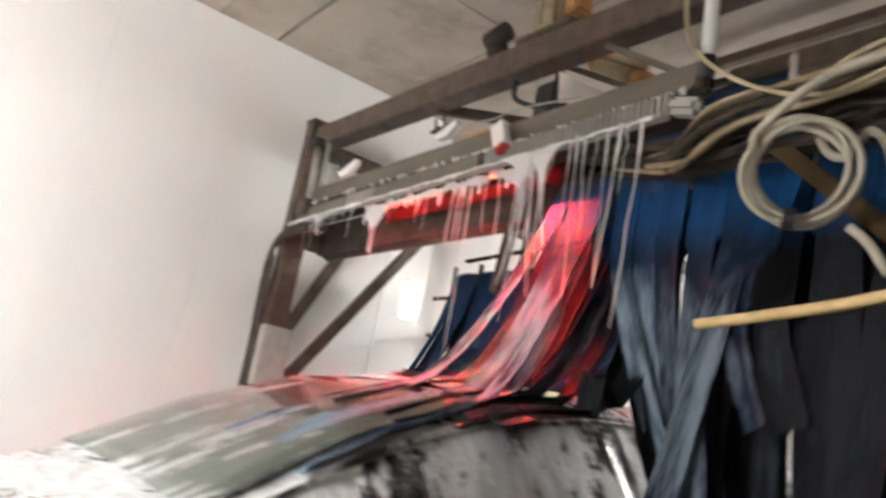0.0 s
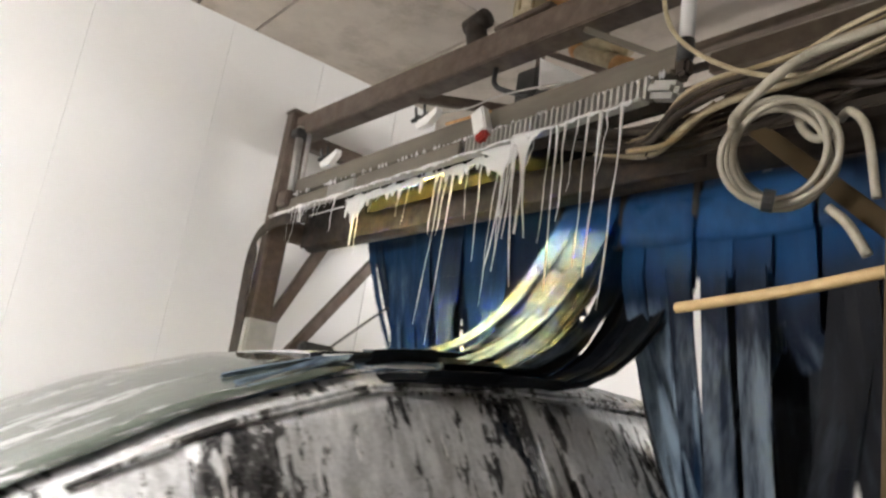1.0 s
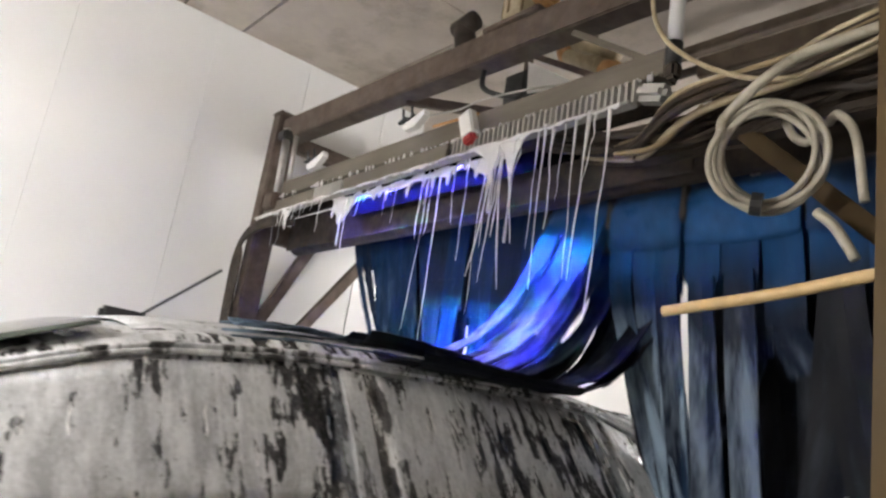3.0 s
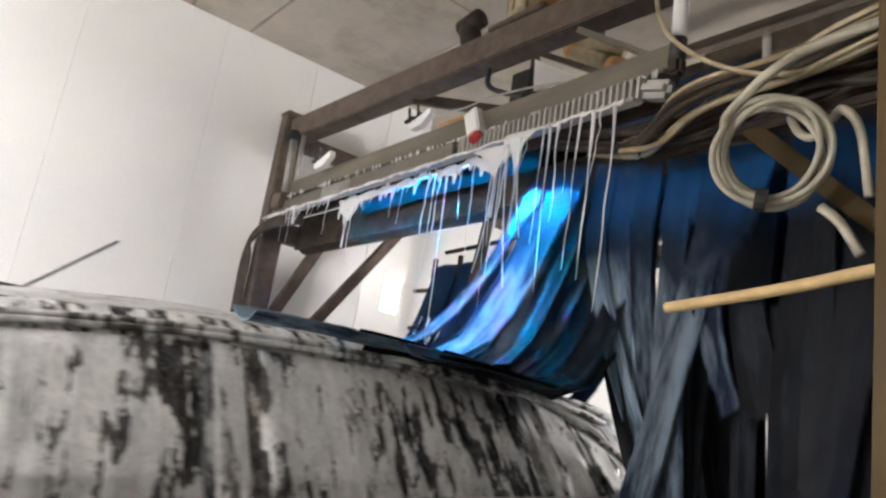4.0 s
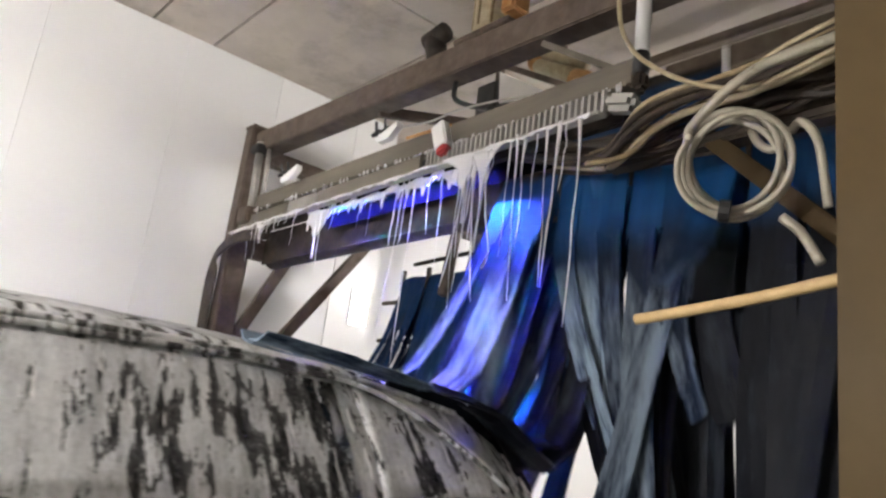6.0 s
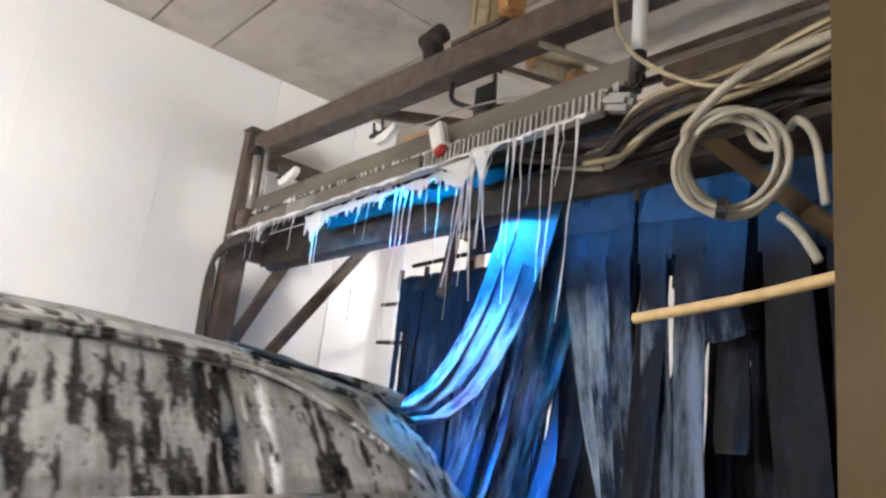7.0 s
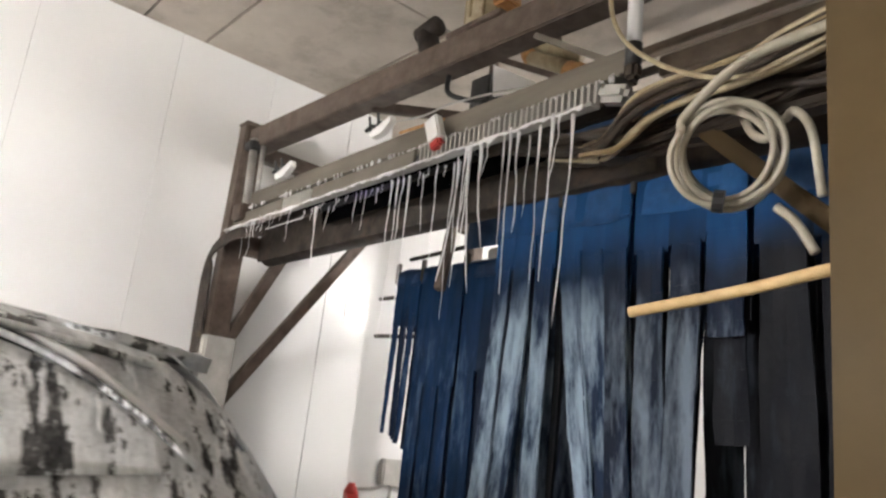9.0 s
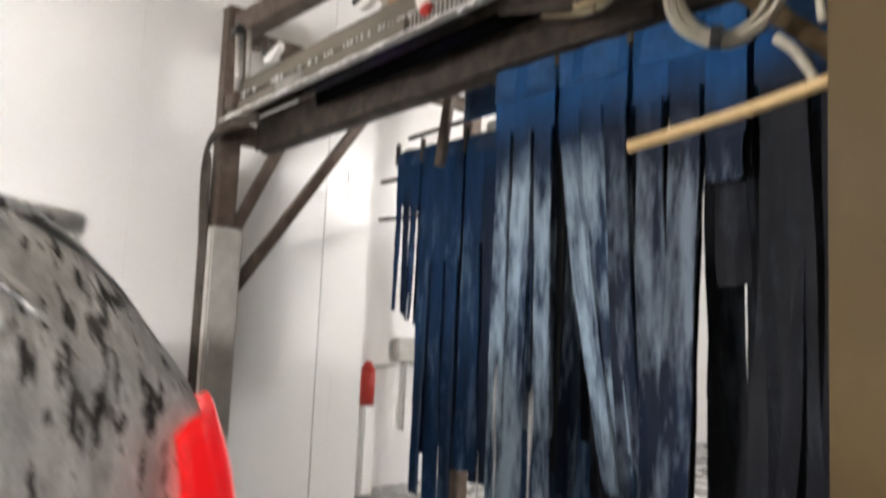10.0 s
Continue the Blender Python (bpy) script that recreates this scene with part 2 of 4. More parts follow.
def smooth_line(pts, steps=8):
    """A Catmull-Rom line through points."""
    p = [Vector(q) for q in pts]
    p = [p[0] * 2 - p[1]] + p + [p[-1] * 2 - p[-2]]
    out = []
    for i in range(1, len(p) - 2):
        for k in range(steps):
            t = k / steps
            a, b, c, d = p[i - 1:i + 3]
            out.append(0.5 * (2 * b + (c - a) * t + (2 * a - 5 * b + 4 * c - d) * t * t + (3 * b - a - 3 * c + d) * t ** 3))
    return out + [p[-2]]


def hose_bm(pts, r, n=10, steps=8, bm=None, radii=None):
    """A round hose along a smooth line."""
    bm = bm or bmesh.new()
    line = smooth_line(pts, steps)
    rings, side = [], None
    for i, q in enumerate(line):
        d = (line[min(i + 1, len(line) - 1)] - line[max(i - 1, 0)]).normalized()
        if side is None:
            side = d.orthogonal().normalized()
        side = (side - d * side.dot(d)).normalized()
        up = d.cross(side)
        rr = r if radii is None else float(np.interp(i / (len(line) - 1), np.linspace(0, 1, len(radii)), radii))
        rings.append([bm.verts.new(q + rr * (math.cos(a) * side + math.sin(a) * up)) for a in np.arange(n) * 2 * math.pi / n])
    for a, b in zip(rings, rings[1:]):
        for k in range(n):
            bm.faces.new((a[k], a[(k + 1) % n], b[(k + 1) % n], b[k]))
    bm.faces.new(rings[0][::-1])
    bm.faces.new(rings[-1])
    return bm


def sheet_bm(grid, thick=0.0, flip=False):
    """A surface from rows of points, made solid when thick."""
    bm = bmesh.new()
    v = [[bm.verts.new(p) for p in row] for row in grid]
    for i in range(len(v) - 1):
        for j in range(len(v[0]) - 1):
            q = (v[i][j], v[i + 1][j], v[i + 1][j + 1], v[i][j + 1])
            bm.faces.new(q[::-1] if flip else q)
    bm.normal_update()
    if thick:
        bmesh.ops.solidify(bm, geom=bm.faces[:], thickness=thick)
    return bm


def thing(name, label, category, at=(0, 0, 0), group="", kind=""):
    ob = new(name)
    ob.location = at
    return tagged(ob, label, category, group, kind)


# ---- the hall ----
def hall():
    def slab(name, lo, hi, material, label, cat):
        return tagged(part(name, box_bm(lo, hi, 0), material), label, cat, kind="structure")
    slab("floor", (WALL_X - 0.6, BACK_Y - 0.2, -0.2), (RIGHT_X + 0.2, FAR_Y + 0.2, 0), M_FLOOR, "wet grey concrete wash bay floor", "floor")
    west = slab("wall_west", (WALL_X - 0.3, BACK_Y, 0), (WALL_X - 0.03, 2.9, CEIL), M_JOINT, "wall clad in glossy white plastic panels", "wall")
    slab("wall_west_recess", (WALL_X - 0.6, 2.9, 0), (WALL_X - 0.32, FAR_Y, CEIL), M_PANEL, "white plastered wall in the recess", "wall")
    # east and south walls are out of view, grey so less light bounces back
    slab("wall_east", (RIGHT_X, BACK_Y, 0), (RIGHT_X + 0.2, FAR_Y, CEIL), M_UNSEEN, "unseen grey wall, kept dark to hold down bounced light", "wall")
    slab("wall_south", (WALL_X - 0.3, BACK_Y - 0.2, 0), (RIGHT_X + 0.2, BACK_Y, CEIL), M_UNSEEN, "unseen grey wall, kept dark to hold down bounced light", "wall")
    slab("wall_north", (WALL_X - 0.6, FAR_Y, 0), (RIGHT_X + 0.2, FAR_Y + 0.2, CEIL), M_PANEL, "plain white end wall", "wall")
    edges = [BACK_Y, -2.4, -1.66, -0.93, -0.2, 0.53, 1.29, 1.92, 2.54, 2.9]
    for a, b in zip(edges, edges[1:]):
        g = 0.0007 if b < 2.5 and a < 1.5 else 0.003
        part("panel", box_bm((WALL_X - 0.03, a + g, 0.0), (WALL_X, b - g, CEIL - 0.005), 0.001), M_PANEL, west)
    # ceiling of precast slabs with open joints, in one mesh
    bm = box_bm((WALL_X - 0.6, BACK_Y - 0.2, CEIL + 0.06), (RIGHT_X + 0.2, FAR_Y + 0.2, CEIL + 0.2), 0)
    ys = [BACK_Y - 0.2, -2.2, -1.2, -0.2, 0.35, 1.05, 1.43, 2.31, 3.2, 4.1, 5.0, 6.0, 7.0, FAR_Y + 0.2]
    xs = [WALL_X - 0.6, -2.9, -1.4, 0.1, RIGHT_X + 0.2]
    for i, (a, b) in enumerate(zip(ys, ys[1:])):
        for c, d in zip(xs, xs[1:]):
            off = 0.35 * (i % 2) if c != xs[0] else 0
            off2 = 0.35 * (i % 2) if d != xs[-1] else 0
            drop = random.uniform(0, 0.004)
            box_bm((c + off + 0.005, a + 0.007, CEIL - drop), (d + off2 - 0.005, b - 0.007, CEIL + 0.061), 0.003, bm)
    tagged(part("ceiling", bm, M_CEIL), "stained grey concrete slab ceiling", "ceiling", kind="structure")
    # beige pillar beside the lens
    p = thing("pillar", "beige painted steel pillar at the bay edge", "pillar", kind="structure")
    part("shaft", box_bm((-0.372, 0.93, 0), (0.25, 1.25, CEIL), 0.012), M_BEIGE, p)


hall()


def ceiling_lamp(x, y, z, strength):
    """A long batten for use out of view, hung on two rods, with a glowing diffuser round it."""
    t = thing("unseen_batten", "long white hanging batten, unseen, added to light the hall", "lamp", (x, y, z), "ceiling lamps")
    part("housing", box_bm((-0.09, -0.75, 0.06), (0.09, 0.75, 0.10), 0.01), M_WHITE, t)
    for e in (-0.5, 0.5):
        part("rod", rod_bm((0, e, 0.095), (0, e, CEIL - z), 0.008), M_GALV, t)
    part("diffuser", box_bm((-0.07, -0.72, -0.05), (0.07, 0.72, 0.062), 0.03), glow("batten_diffuser", (1.0, 0.955, 0.925), strength), t)


# unseen lamps, their places and strengths set by how bright the hall gets
for lx, ly, lz, ls in ((-1.6, -1.75, 1.8, 296), (-1.3, 5.0, 2.8, 175), (-2.4, -2.4, 3.0, 28)):
    ceiling_lamp(lx, ly, lz, ls)


# ---- the wash gantry ----
def gantry():
    g = thing("wash_gantry", "dark weathered steel wash gantry frame across the bay", "gantry")
    S = M_STEEL
    part("post", box_bm((-3.95, 1.64, 0), (-3.85, 1.76, 2.94), 0.008), S, g)
    part("tube_bracket", bar_bm((-3.9, 1.755, 2.24), (-3.88, 1.95, 2.24), .05, .12), S, g)
    part("post_cap", box_bm((-3.955, 1.635, 2.94), (-3.845, 1.765, 2.955), 0.003), S, g)
    part("post", box_bm((-0.5, 1.64, 0), (-0.4, 1.76, 2.94), 0.008), S, g)
    part("post", box_bm((-3.95, 3.5, 0), (-3.85, 3.6, 2.94), 0.008), S, g)
    part("post", box_bm((-0.5, 3.5, 0), (-0.4, 3.6, 2.94), 0.008), S, g)
    part("top_beam", bar_bm((-3.85, 1.72, 2.84), (-0.4, 1.80, 2.84), 0.11, 0.13), S, g)
    part("top_beam", bar_bm((-3.95, 3.55, 2.87), (-0.4, 3.55, 2.87), 0.1, 0.13), S, g)
    part("side_beam", bar_bm((-3.9, 1.76, 2.80), (-3.9, 3.5, 2.80), 0.08, 0.09), S, g)
    part("side_beam", bar_bm((-0.45, 1.76, 2.80), (-0.45, 3.5, 2.80), 0.08, 0.09), S, g)
    part("cross_beam", bar_bm((-3.88, 2.66, 2.93), (-0.4, 2.66, 2.93), 0.06, 0.07), S, g)
    part("cross_beam", bar_bm((-1.8, 2.72, 3.08), (-0.4, 2.72, 3.08), 0.09, 0.10), M_BEAM, g)
    part("cross_beam", bar_bm((-2.2, 2.95, 3.36), (-0.4, 2.95, 3.36), 0.06, 0.05), M_BEAM, g)
    part("pipe_run", rod_bm((-2.3, 3.15, 3.38), (-0.4, 3.12, 3.36), .025, 12), M_SOOT, g, "", True)
    part("brace", bar_bm((-3.9, 1.77, 1.33), (-3.9, 2.78, 2.76), 0.05, 0.065), S, g)
    part("brace", bar_bm((-3.9, 1.74, 1.62), (-3.9, 2.28, 2.76), 0.05, 0.065), S, g)
    part("lower_tube", rod_bm((-3.86, 1.92, 2.20), (-0.45, 1.84, 2.20), 0.055, 18), M_TUBE, g, smooth=True)
    part("lower_tube", rod_bm((-3.86, 1.93, 2.30), (-0.45, 1.90, 2.31), 0.045, 14), M_TUBE, g, smooth=True)
    part("channel", bar_bm((-3.86, 1.855, 2.25), (-1.2, 1.80, 2.25), .012, .19, .003), M_TUBE, g, "rusty channel behind the trough")
    part("hanger_rod", rod_bm((-3.76, 1.66, 2.82), (-3.74, 1.67, 2.40), 0.022, 12), M_GALV, g, "galvanised hanger rod", True)
    part("hanger_rod", rod_bm((-3.70, 1.69, 2.83), (-3.69, 1.70, 2.44), 0.014, 12), M_GALV, g, "galvanised hanger rod", True)
    part("rod_clamp", box_bm((-3.80, 1.62, 2.33), (-3.68, 1.75, 2.42), 0.008), S, g)
    part("rod_clamp", box_bm((-3.80, 1.62, 2.75), (-3.71, 1.71, 2.80), 0.008), M_BLACK, g)
    for x, y, z, m in ((-2.75, 2.1, 2.78, 0.3),):
        part("strut", bar_bm((x, 1.76, z), (x + m, 2.62, z + 0.14), 0.04, 0.05), S, g)
    part("support_leg", bar_bm((-2.98, 2.6, 2.93), (-2.93, 2.45, 2.05), 0.05, 0.05), S, g)
    part("support_leg", bar_bm((-1.62, 2.6, 2.93), (-1.55, 2.5, 2.0), 0.07, 0.06), M_TUBE, g)
    part("support_leg", bar_bm((-1.40, 2.6, 2.93), (-1.18, 2.55, 2.05), 0.05, 0.05), M_TUBE, g)
    part("tie_rod", rod_bm((-3.4, 2.6, 2.3), (-2.1, 2.6, 2.36), 0.012), M_TUBE, g)
    part("rung", rod_bm((-4.15, 2.95, 2.18), (-3.5, 2.95, 2.18), 0.014), M_TUBE, g)
    part("rung", rod_bm((-4.15, 2.95, 1.92), (-3.5, 2.95, 1.90), 0.014), M_TUBE, g)


gantry()


def foam_bar():
    """The applicator: a long hollow rail, and under it a comb-fronted trough from which foam runs."""
    t = thing("foam_applicator", "dull aluminium foam applicator rail with slotted trough", "foam bar")
    a, b = (-3.76, 1.72), (-1.22, 1.68)
    part("rail", bar_bm((a[0], a[1], 2.455), (b[0], b[1], 2.455), 0.07, 0.10), M_ALU, t)
    part("rail_lip", bar_bm((a[0], a[1] - 0.045, 2.405), (b[0], b[1] - 0.045, 2.405), 0.03, 0.014, 0.003), M_ALU, t)
    part("trough_back", bar_bm((-3.85, 1.765, 2.345), (-1.25, 1.675, 2.345), 0.02, 0.09), M_TUBE, t)
    part("trough_lip", bar_bm((-3.88, 1.645, 2.287), (-1.25, 1.555, 2.287), 0.045, 0.012, 0.004), M_GREY, t, "grey lip wet with foam")
    part("spout", bar_bm((-1.27, 1.60, 2.34), (-1.16, 1.60, 2.31), 0.07, 0.055, 0.018), M_GREY, t, "worn grey end spout")
    for a, e in ((-3.84, -3.25), (-2.95, -2.15)):
        ya, ye = (1.662 - 0.09 * (q + 3.85) / 2.6 for q in (a, e))
        part("trough_front", bar_bm((a, ya, 2.335), (e, ye, 2.335), 0.012, 0.074, 0.003), M_ALU, t)
    part("comb_back", bar_bm((-3.62, 1.672, 2.335), (-1.25, 1.590, 2.335), 0.006, 0.078, 0.002), M_ALU, t)
    for i in range(92):
        x = -3.60 + i * 0.0256
        if -3.25 < x < -2.97 or x > -2.14:
            y = 1.67 - 0.09 * (x + 3.85) / 2.6
            part("tooth", box_bm((x, y - 0.014, 2.297), (x + 0.009, y + 0.004, 2.372), 0), M_GREY, t)
    bm = bmesh.new()
    rnd = random.Random(11)
    for i in range(110):
        x = rnd.uniform(-3.74, -1.24)
        y = 1.66 - 0.04 * (x + 3.76) / 2.54
        s = rnd.uniform(0.003, 0.006)
        bmesh.ops.create_icosphere(bm, subdivisions=1, radius=1, matrix=Matrix.Translation((x, y, 2.397)) @ Matrix.Diagonal((s, s, s * rnd.uniform(1, 3.5), 1)))
    tagged(part("foam_bead", bm, M_FOAM, t, "white beads of foam along the rail edge", True), kind="stuff")
    return t


foam_bar()


def foam_strand(x, y, top, length, r, lean):
    """One string of foam, thick where it leaves the lip and knotted on its way down."""
    pts, radii = [], []
    for k in range(7):
        u = k / 6
        pts.append((lean * u * u + random.uniform(-0.003, 0.003) * (k > 0), random.uniform(-0.003, 0.003) * (k > 0), -length * u))
        radii.append(r * (1.9 - 1.2 * min(1, u * 3)) * random.uniform(0.75, 1.25) if k < 6 else r * 0.3)
    ob = part("foam_strand", hose_bm(pts, r, 7, 4, None, radii), M_FOAM, None, "", True)
    ob.location = (x, y, top)
    return tagged(ob, "thin white string of dripping foam", "foam", "foam strings")


def foam_web(x, y, top, w, h):
    """A sheet of foam that narrows into a drip."""
    bm, rings, n = bmesh.new(), [], 18
    for i in range(19):
        v = i / 18
        half = w * 0.5 * (1 - v) ** 6 + 0.0042 * (1 - 0.5 * v) + 0.0025 * math.sin(v * 19 + x * 9) * v * (1 - v)
        deep = min(half, 0.006 - 0.003 * v)
        ring = []
        for k in range(n):
            a = 2 * math.pi * k / n
            u = math.cos(a)
            sag = 0.35 * h * v * (1 - v) ** 2 * noise.noise((u * 1.7, x * 7, 0))
            ring.append(bm.verts.new((u * half + 0.05 * w * v * v + 0.004 * math.sin(6 * v + x), math.sin(a) * deep + 0.004 * math.sin(5 * v + 3 * u), -h * v + sag)))
        rings.append(ring)
    for a, b in zip(rings, rings[1:]):
        for k in range(n):
            bm.faces.new((a[k], a[(k + 1) % n], b[(k + 1) % n], b[k]))
    bm.faces.new(rings[0][::-1])
    bm.faces.new(rings[-1])
    ob = part("foam_web", bm, M_FOAM, None, "", True)
    ob.location = (x, y, top)
    return tagged(ob, "white sheet of foam running into a drip", "foam", "foam sheets")


def lip_y(x):
    return 1.627 - 0.09 * (x + 3.88) / 2.63


def drip_y(x):
    """Where the foam runs off: along the lip, or off the lamp's front edge."""
    return 1.636 - .0346 * (x + 2.45) if -3.05 < x < -1.85 else lip_y(x)


STRANDS = []
for i in range(58):
    x = -3.84 + 2.54 * ((i + random.uniform(0.1, 0.9)) / 58)
    if x < -3.3:
        ln = random.choice([0.03, 0.05, 0.08, 0.12, 0.2])
    elif x < -2.35:
        ln = random.choice([0.02, 0.03, 0.05, 0.07, 0.1, 0.16])
    else:
        ln = random.choice([0.05, 0.12, 0.25, 0.34, 0.42, 0.52, 0.6])
    STRANDS.append(foam_strand(x, drip_y(x), 2.285, ln * random.uniform(0.8, 1.2), random.uniform(0.0015, 0.003) + 0.0006 * (ln > 0.25), random.uniform(-0.03, 0.02)))
for x, ln, lean in ((-1.90, .44, -.05), (-1.78, .50, .06), (-1.72, .36, .05), (-2.93, .30, .02)):
    STRANDS.append(foam_strand(x, drip_y(x), 2.268, ln, .0042, lean))
WEBS = [foam_web(-2.97, drip_y(-2.97), 2.285, 0.20, 0.24), foam_web(-1.83, drip_y(-1.83), 2.285, 0.26, 0.26), foam_web(-1.73, drip_y(-1.73), 2.285, 0.12, 0.36), foam_web(-3.45, drip_y(-3.45), 2.285, 0.10, 0.10)]


def foam_fringe():
    """The ragged edge of foam along the lip."""
    xs = np.linspace(-3.84, -1.28, 380)
    grid = []

    def deep(x):
        comb = max(0, noise.noise((x * 26, 3, 0)) + .1) ** .8
        return .004 + .016 * max(0, noise.noise((x * 5, 0, 0)) + .1) + (.012 if -3.05 < x < -1.83 else .025) * comb
    for v in np.linspace(0, 1, 7):
        grid.append([(x, lip_y(x) - .006 + .004 * math.sin(x * 31), 2.288 - v * deep(x)) for x in xs])
    tagged(part("foam_fringe", sheet_bm(grid, .005), M_FOAM, None, "", True), "ragged white fringe of foam along the trough lip", "foam")


foam_fringe()


def lamp_foam(a, b):
    """A clot of foam under the lamp's front edge, hanging in drips before its light."""
    def deep(x):
        clot = .09 * max(0, 1 - abs(x + 2.96) / .10) ** .8 + .06 * max(0, 1 - abs(x + 1.92) / .12) ** .8
        return .036 + .014 * noise.noise((x * 9, 1, 0)) + .11 * max(0, noise.noise((x * 30, 8, 0)) - .05) + clot
    mid = (a + b) / 2
    grid = [[(x - mid, -.0346 * (x - mid) + .003 * math.sin(x * 41 + 3 * v), -v * deep(x)) for x in np.linspace(a, b, 26)] for v in np.linspace(0, 1, 8)]
    ob = tagged(part("foam_clot", sheet_bm(grid, .005), M_FOAM, None, "", True), "clot of white foam hanging before the lamp", "foam", "foam clots")
    ob.location = (mid, 1.634 - .0346 * (mid + 2.45), 2.295)
    return ob


WEBS += [lamp_foam(-3.06 + 1.23 * k / 12, -3.06 + 1.23 * (k + 1) / 12 - .002) for k in range(12)]


# ---- colour-changing lamp behind the trough ----
COLOURS = [("red", (1.0, 0.03, 0.03)), ("green", (0.0, 1.0, 0.25)), ("blue", (0.05, 0.05, 1.0)), ("yellow", (1.0, 0.72, 0.15)),
           ("cyan", (0.0, 0.32, 1.0)), ("magenta", (0.75, 0.05, 1.0)), ("violet", (0.32, 0.2, 1.0)), ("unlit", None), ("unlit", None), ("unlit", None)]
STEP = 36


GLOW = 5600.0


def colour_lamp():
    """A round housing open below, in which a drum of coloured light faces turns step by step, standing in for LEDs that
    change colour.
    """
    t = thing("colour_lamp", "long colour-changing lamp behind the foam trough", "lamp", (-2.45, 1.672, 2.342))
    t.rotation_euler = (radians(13), 0, radians(-1.98))
    r = .043
    grid = [[(x, r * math.cos(a), r * math.sin(a)) for a in np.radians(np.linspace(-72, 252, 33))] for x in (-0.61, 0.61)]
    part("housing", sheet_bm(grid, 0.003), M_BLACK, t)
    # baffles and louvres are added to keep the coloured light off nearby parts
    part("baffle", box_bm((-.6, -.050, -.052), (.6, -.047, -.005), 0), M_MATT, t)
    part("baffle", box_bm((-.6, .047, -.118), (.88, .050, -.005), 0), M_MATT, t)
    for e in (-0.615, 0.60):
        part("end_cap", rod_bm((e, 0, 0), (e + 0.015, 0, 0), r + .004, 20), M_BLACK, t)
    for k in range(59):
        part("louvre", box_bm((-.58 + .02 * k - .0005, -.014, -.066 if k < 26 else -.052), (-.58 + .02 * k + .0005, .014, -.040), 0), M_BLACK, t)
    drum = part("drum", rod_bm((-0.6, 0, 0), (0.6, 0, 0), 0.02, 8), M_BLACK, t)
    for k, (name, colour) in enumerate(COLOURS):
        a = radians(-90 + STEP * k)
        bm = box_bm((-0.58, 0.027, -0.009), (0.58, 0.030, 0.009), 0)
        bmesh.ops.transform(bm, matrix=Matrix.Rotation(a, 4, "X"), verts=bm.verts[:])
        part("light_face", bm, glow(name + "_light", colour, GLOW if name != "yellow" else GLOW * .5) if colour else M_BLACK, drum)
        bm = box_bm((-0.59, 0.018, -0.0008), (0.59, 0.0385, 0.0008), 0)
        bmesh.ops.transform(bm, matrix=Matrix.Rotation(a + radians(STEP / 2), 4, "X"), verts=bm.verts[:])
        part("fin", bm, M_BLACK, drum)
    return drum


DRUM = colour_lamp()


# ---- the car ----
# stations from nose to tail: place, crown height, roof half width, edge height, shoulder height, shoulder half width
STATIONS = [(-3.15, .58, .55, .56, .50, .70), (-3.0, .76, .62, .74, .62, .80), (-2.6, .92, .66, .89, .76, .85), (-2.2, 1.0, .68, .97, .90, .86),
            (-2.05, 1.05, .67, 1.01, .97, .86), (-1.65, 1.27, .64, 1.22, 1.0, .86), (-1.25, 1.425, .61, 1.365, 1.03, .86), (-1.1, 1.458, .605, 1.39, 1.04, .86), (-.8, 1.495, .60, 1.425, 1.055, .86),
            (-.5, 1.51, .60, 1.44, 1.075, .86), (-.1, 1.51, .60, 1.445, 1.105, .86), (.2, 1.497, .60, 1.43, 1.125, .86), (.43, 1.475, .605, 1.405, 1.14, .855), (.58, 1.45, .61, 1.38, 1.15, .85),
            (.70, 1.365, .63, 1.32, 1.13, .845), (.78, 1.28, .65, 1.24, 1.10, .835), (.86, 1.17, .67, 1.14, 1.05, .82), (.91, 1.05, .68, 1.02, .95, .80), (.94, .87, .68, .85, .79, .78), (.96, .65, .66, .63, .56, .75)]
ST = np.array(STATIONS)


def station(y):
    return [float(np.interp(y, ST[:, 0], ST[:, k])) for k in range(1, 6)]


def section(y):
    """Half a cross-section of the body at y, from the crown to the sill."""
    zt, wt, ze, zs, ws = station(y)
    return [(0, zt), (.4 * wt, zt - .006), (.75 * wt, zt - .02), (.92 * wt, (zt + ze) / 2 - .004), (wt, ze), (wt + (ws - wt) * .5, (ze + zs) / 2 + .012),
            (ws - .03, zs + .03), (ws - .006, zs - .005), (ws, zs - .07), (ws + .005, .55), (ws - .02, .36), (ws - .1, .2)]


def car_top(x, y):
    """Height of the body's outside over the place x, y in the car's own space."""
    x = abs(x)
    if not ST[0, 0] < y < ST[-1, 0]:
        return 0.0
    zt, wt, ze, zs, ws = station(y)
    if x < wt:
        return zt + (ze - zt) * (x / wt) ** 3
    return ze + (zs - ze) * (x - wt) / (ws - wt) if x < ws else 0.0


def window_top(y):
    """The upper window line on the slope: level over the doors, then falling to the tail."""
    return min(.05 + .9 * (max(0, y - .18) / .44) ** 2.0, .97)


def side_point(y, v, out, sx):
    """A point on the window slope: v runs from the roof edge to the shoulder."""
    zt, wt, ze, zs, ws = station(y)
    x, z = wt + (ws - .03 - wt) * v, ze + (zs + .03 - ze) * v + .012 * 4 * v * (1 - v)
    return (sx * (x + out * .8), y, z + out * .5)


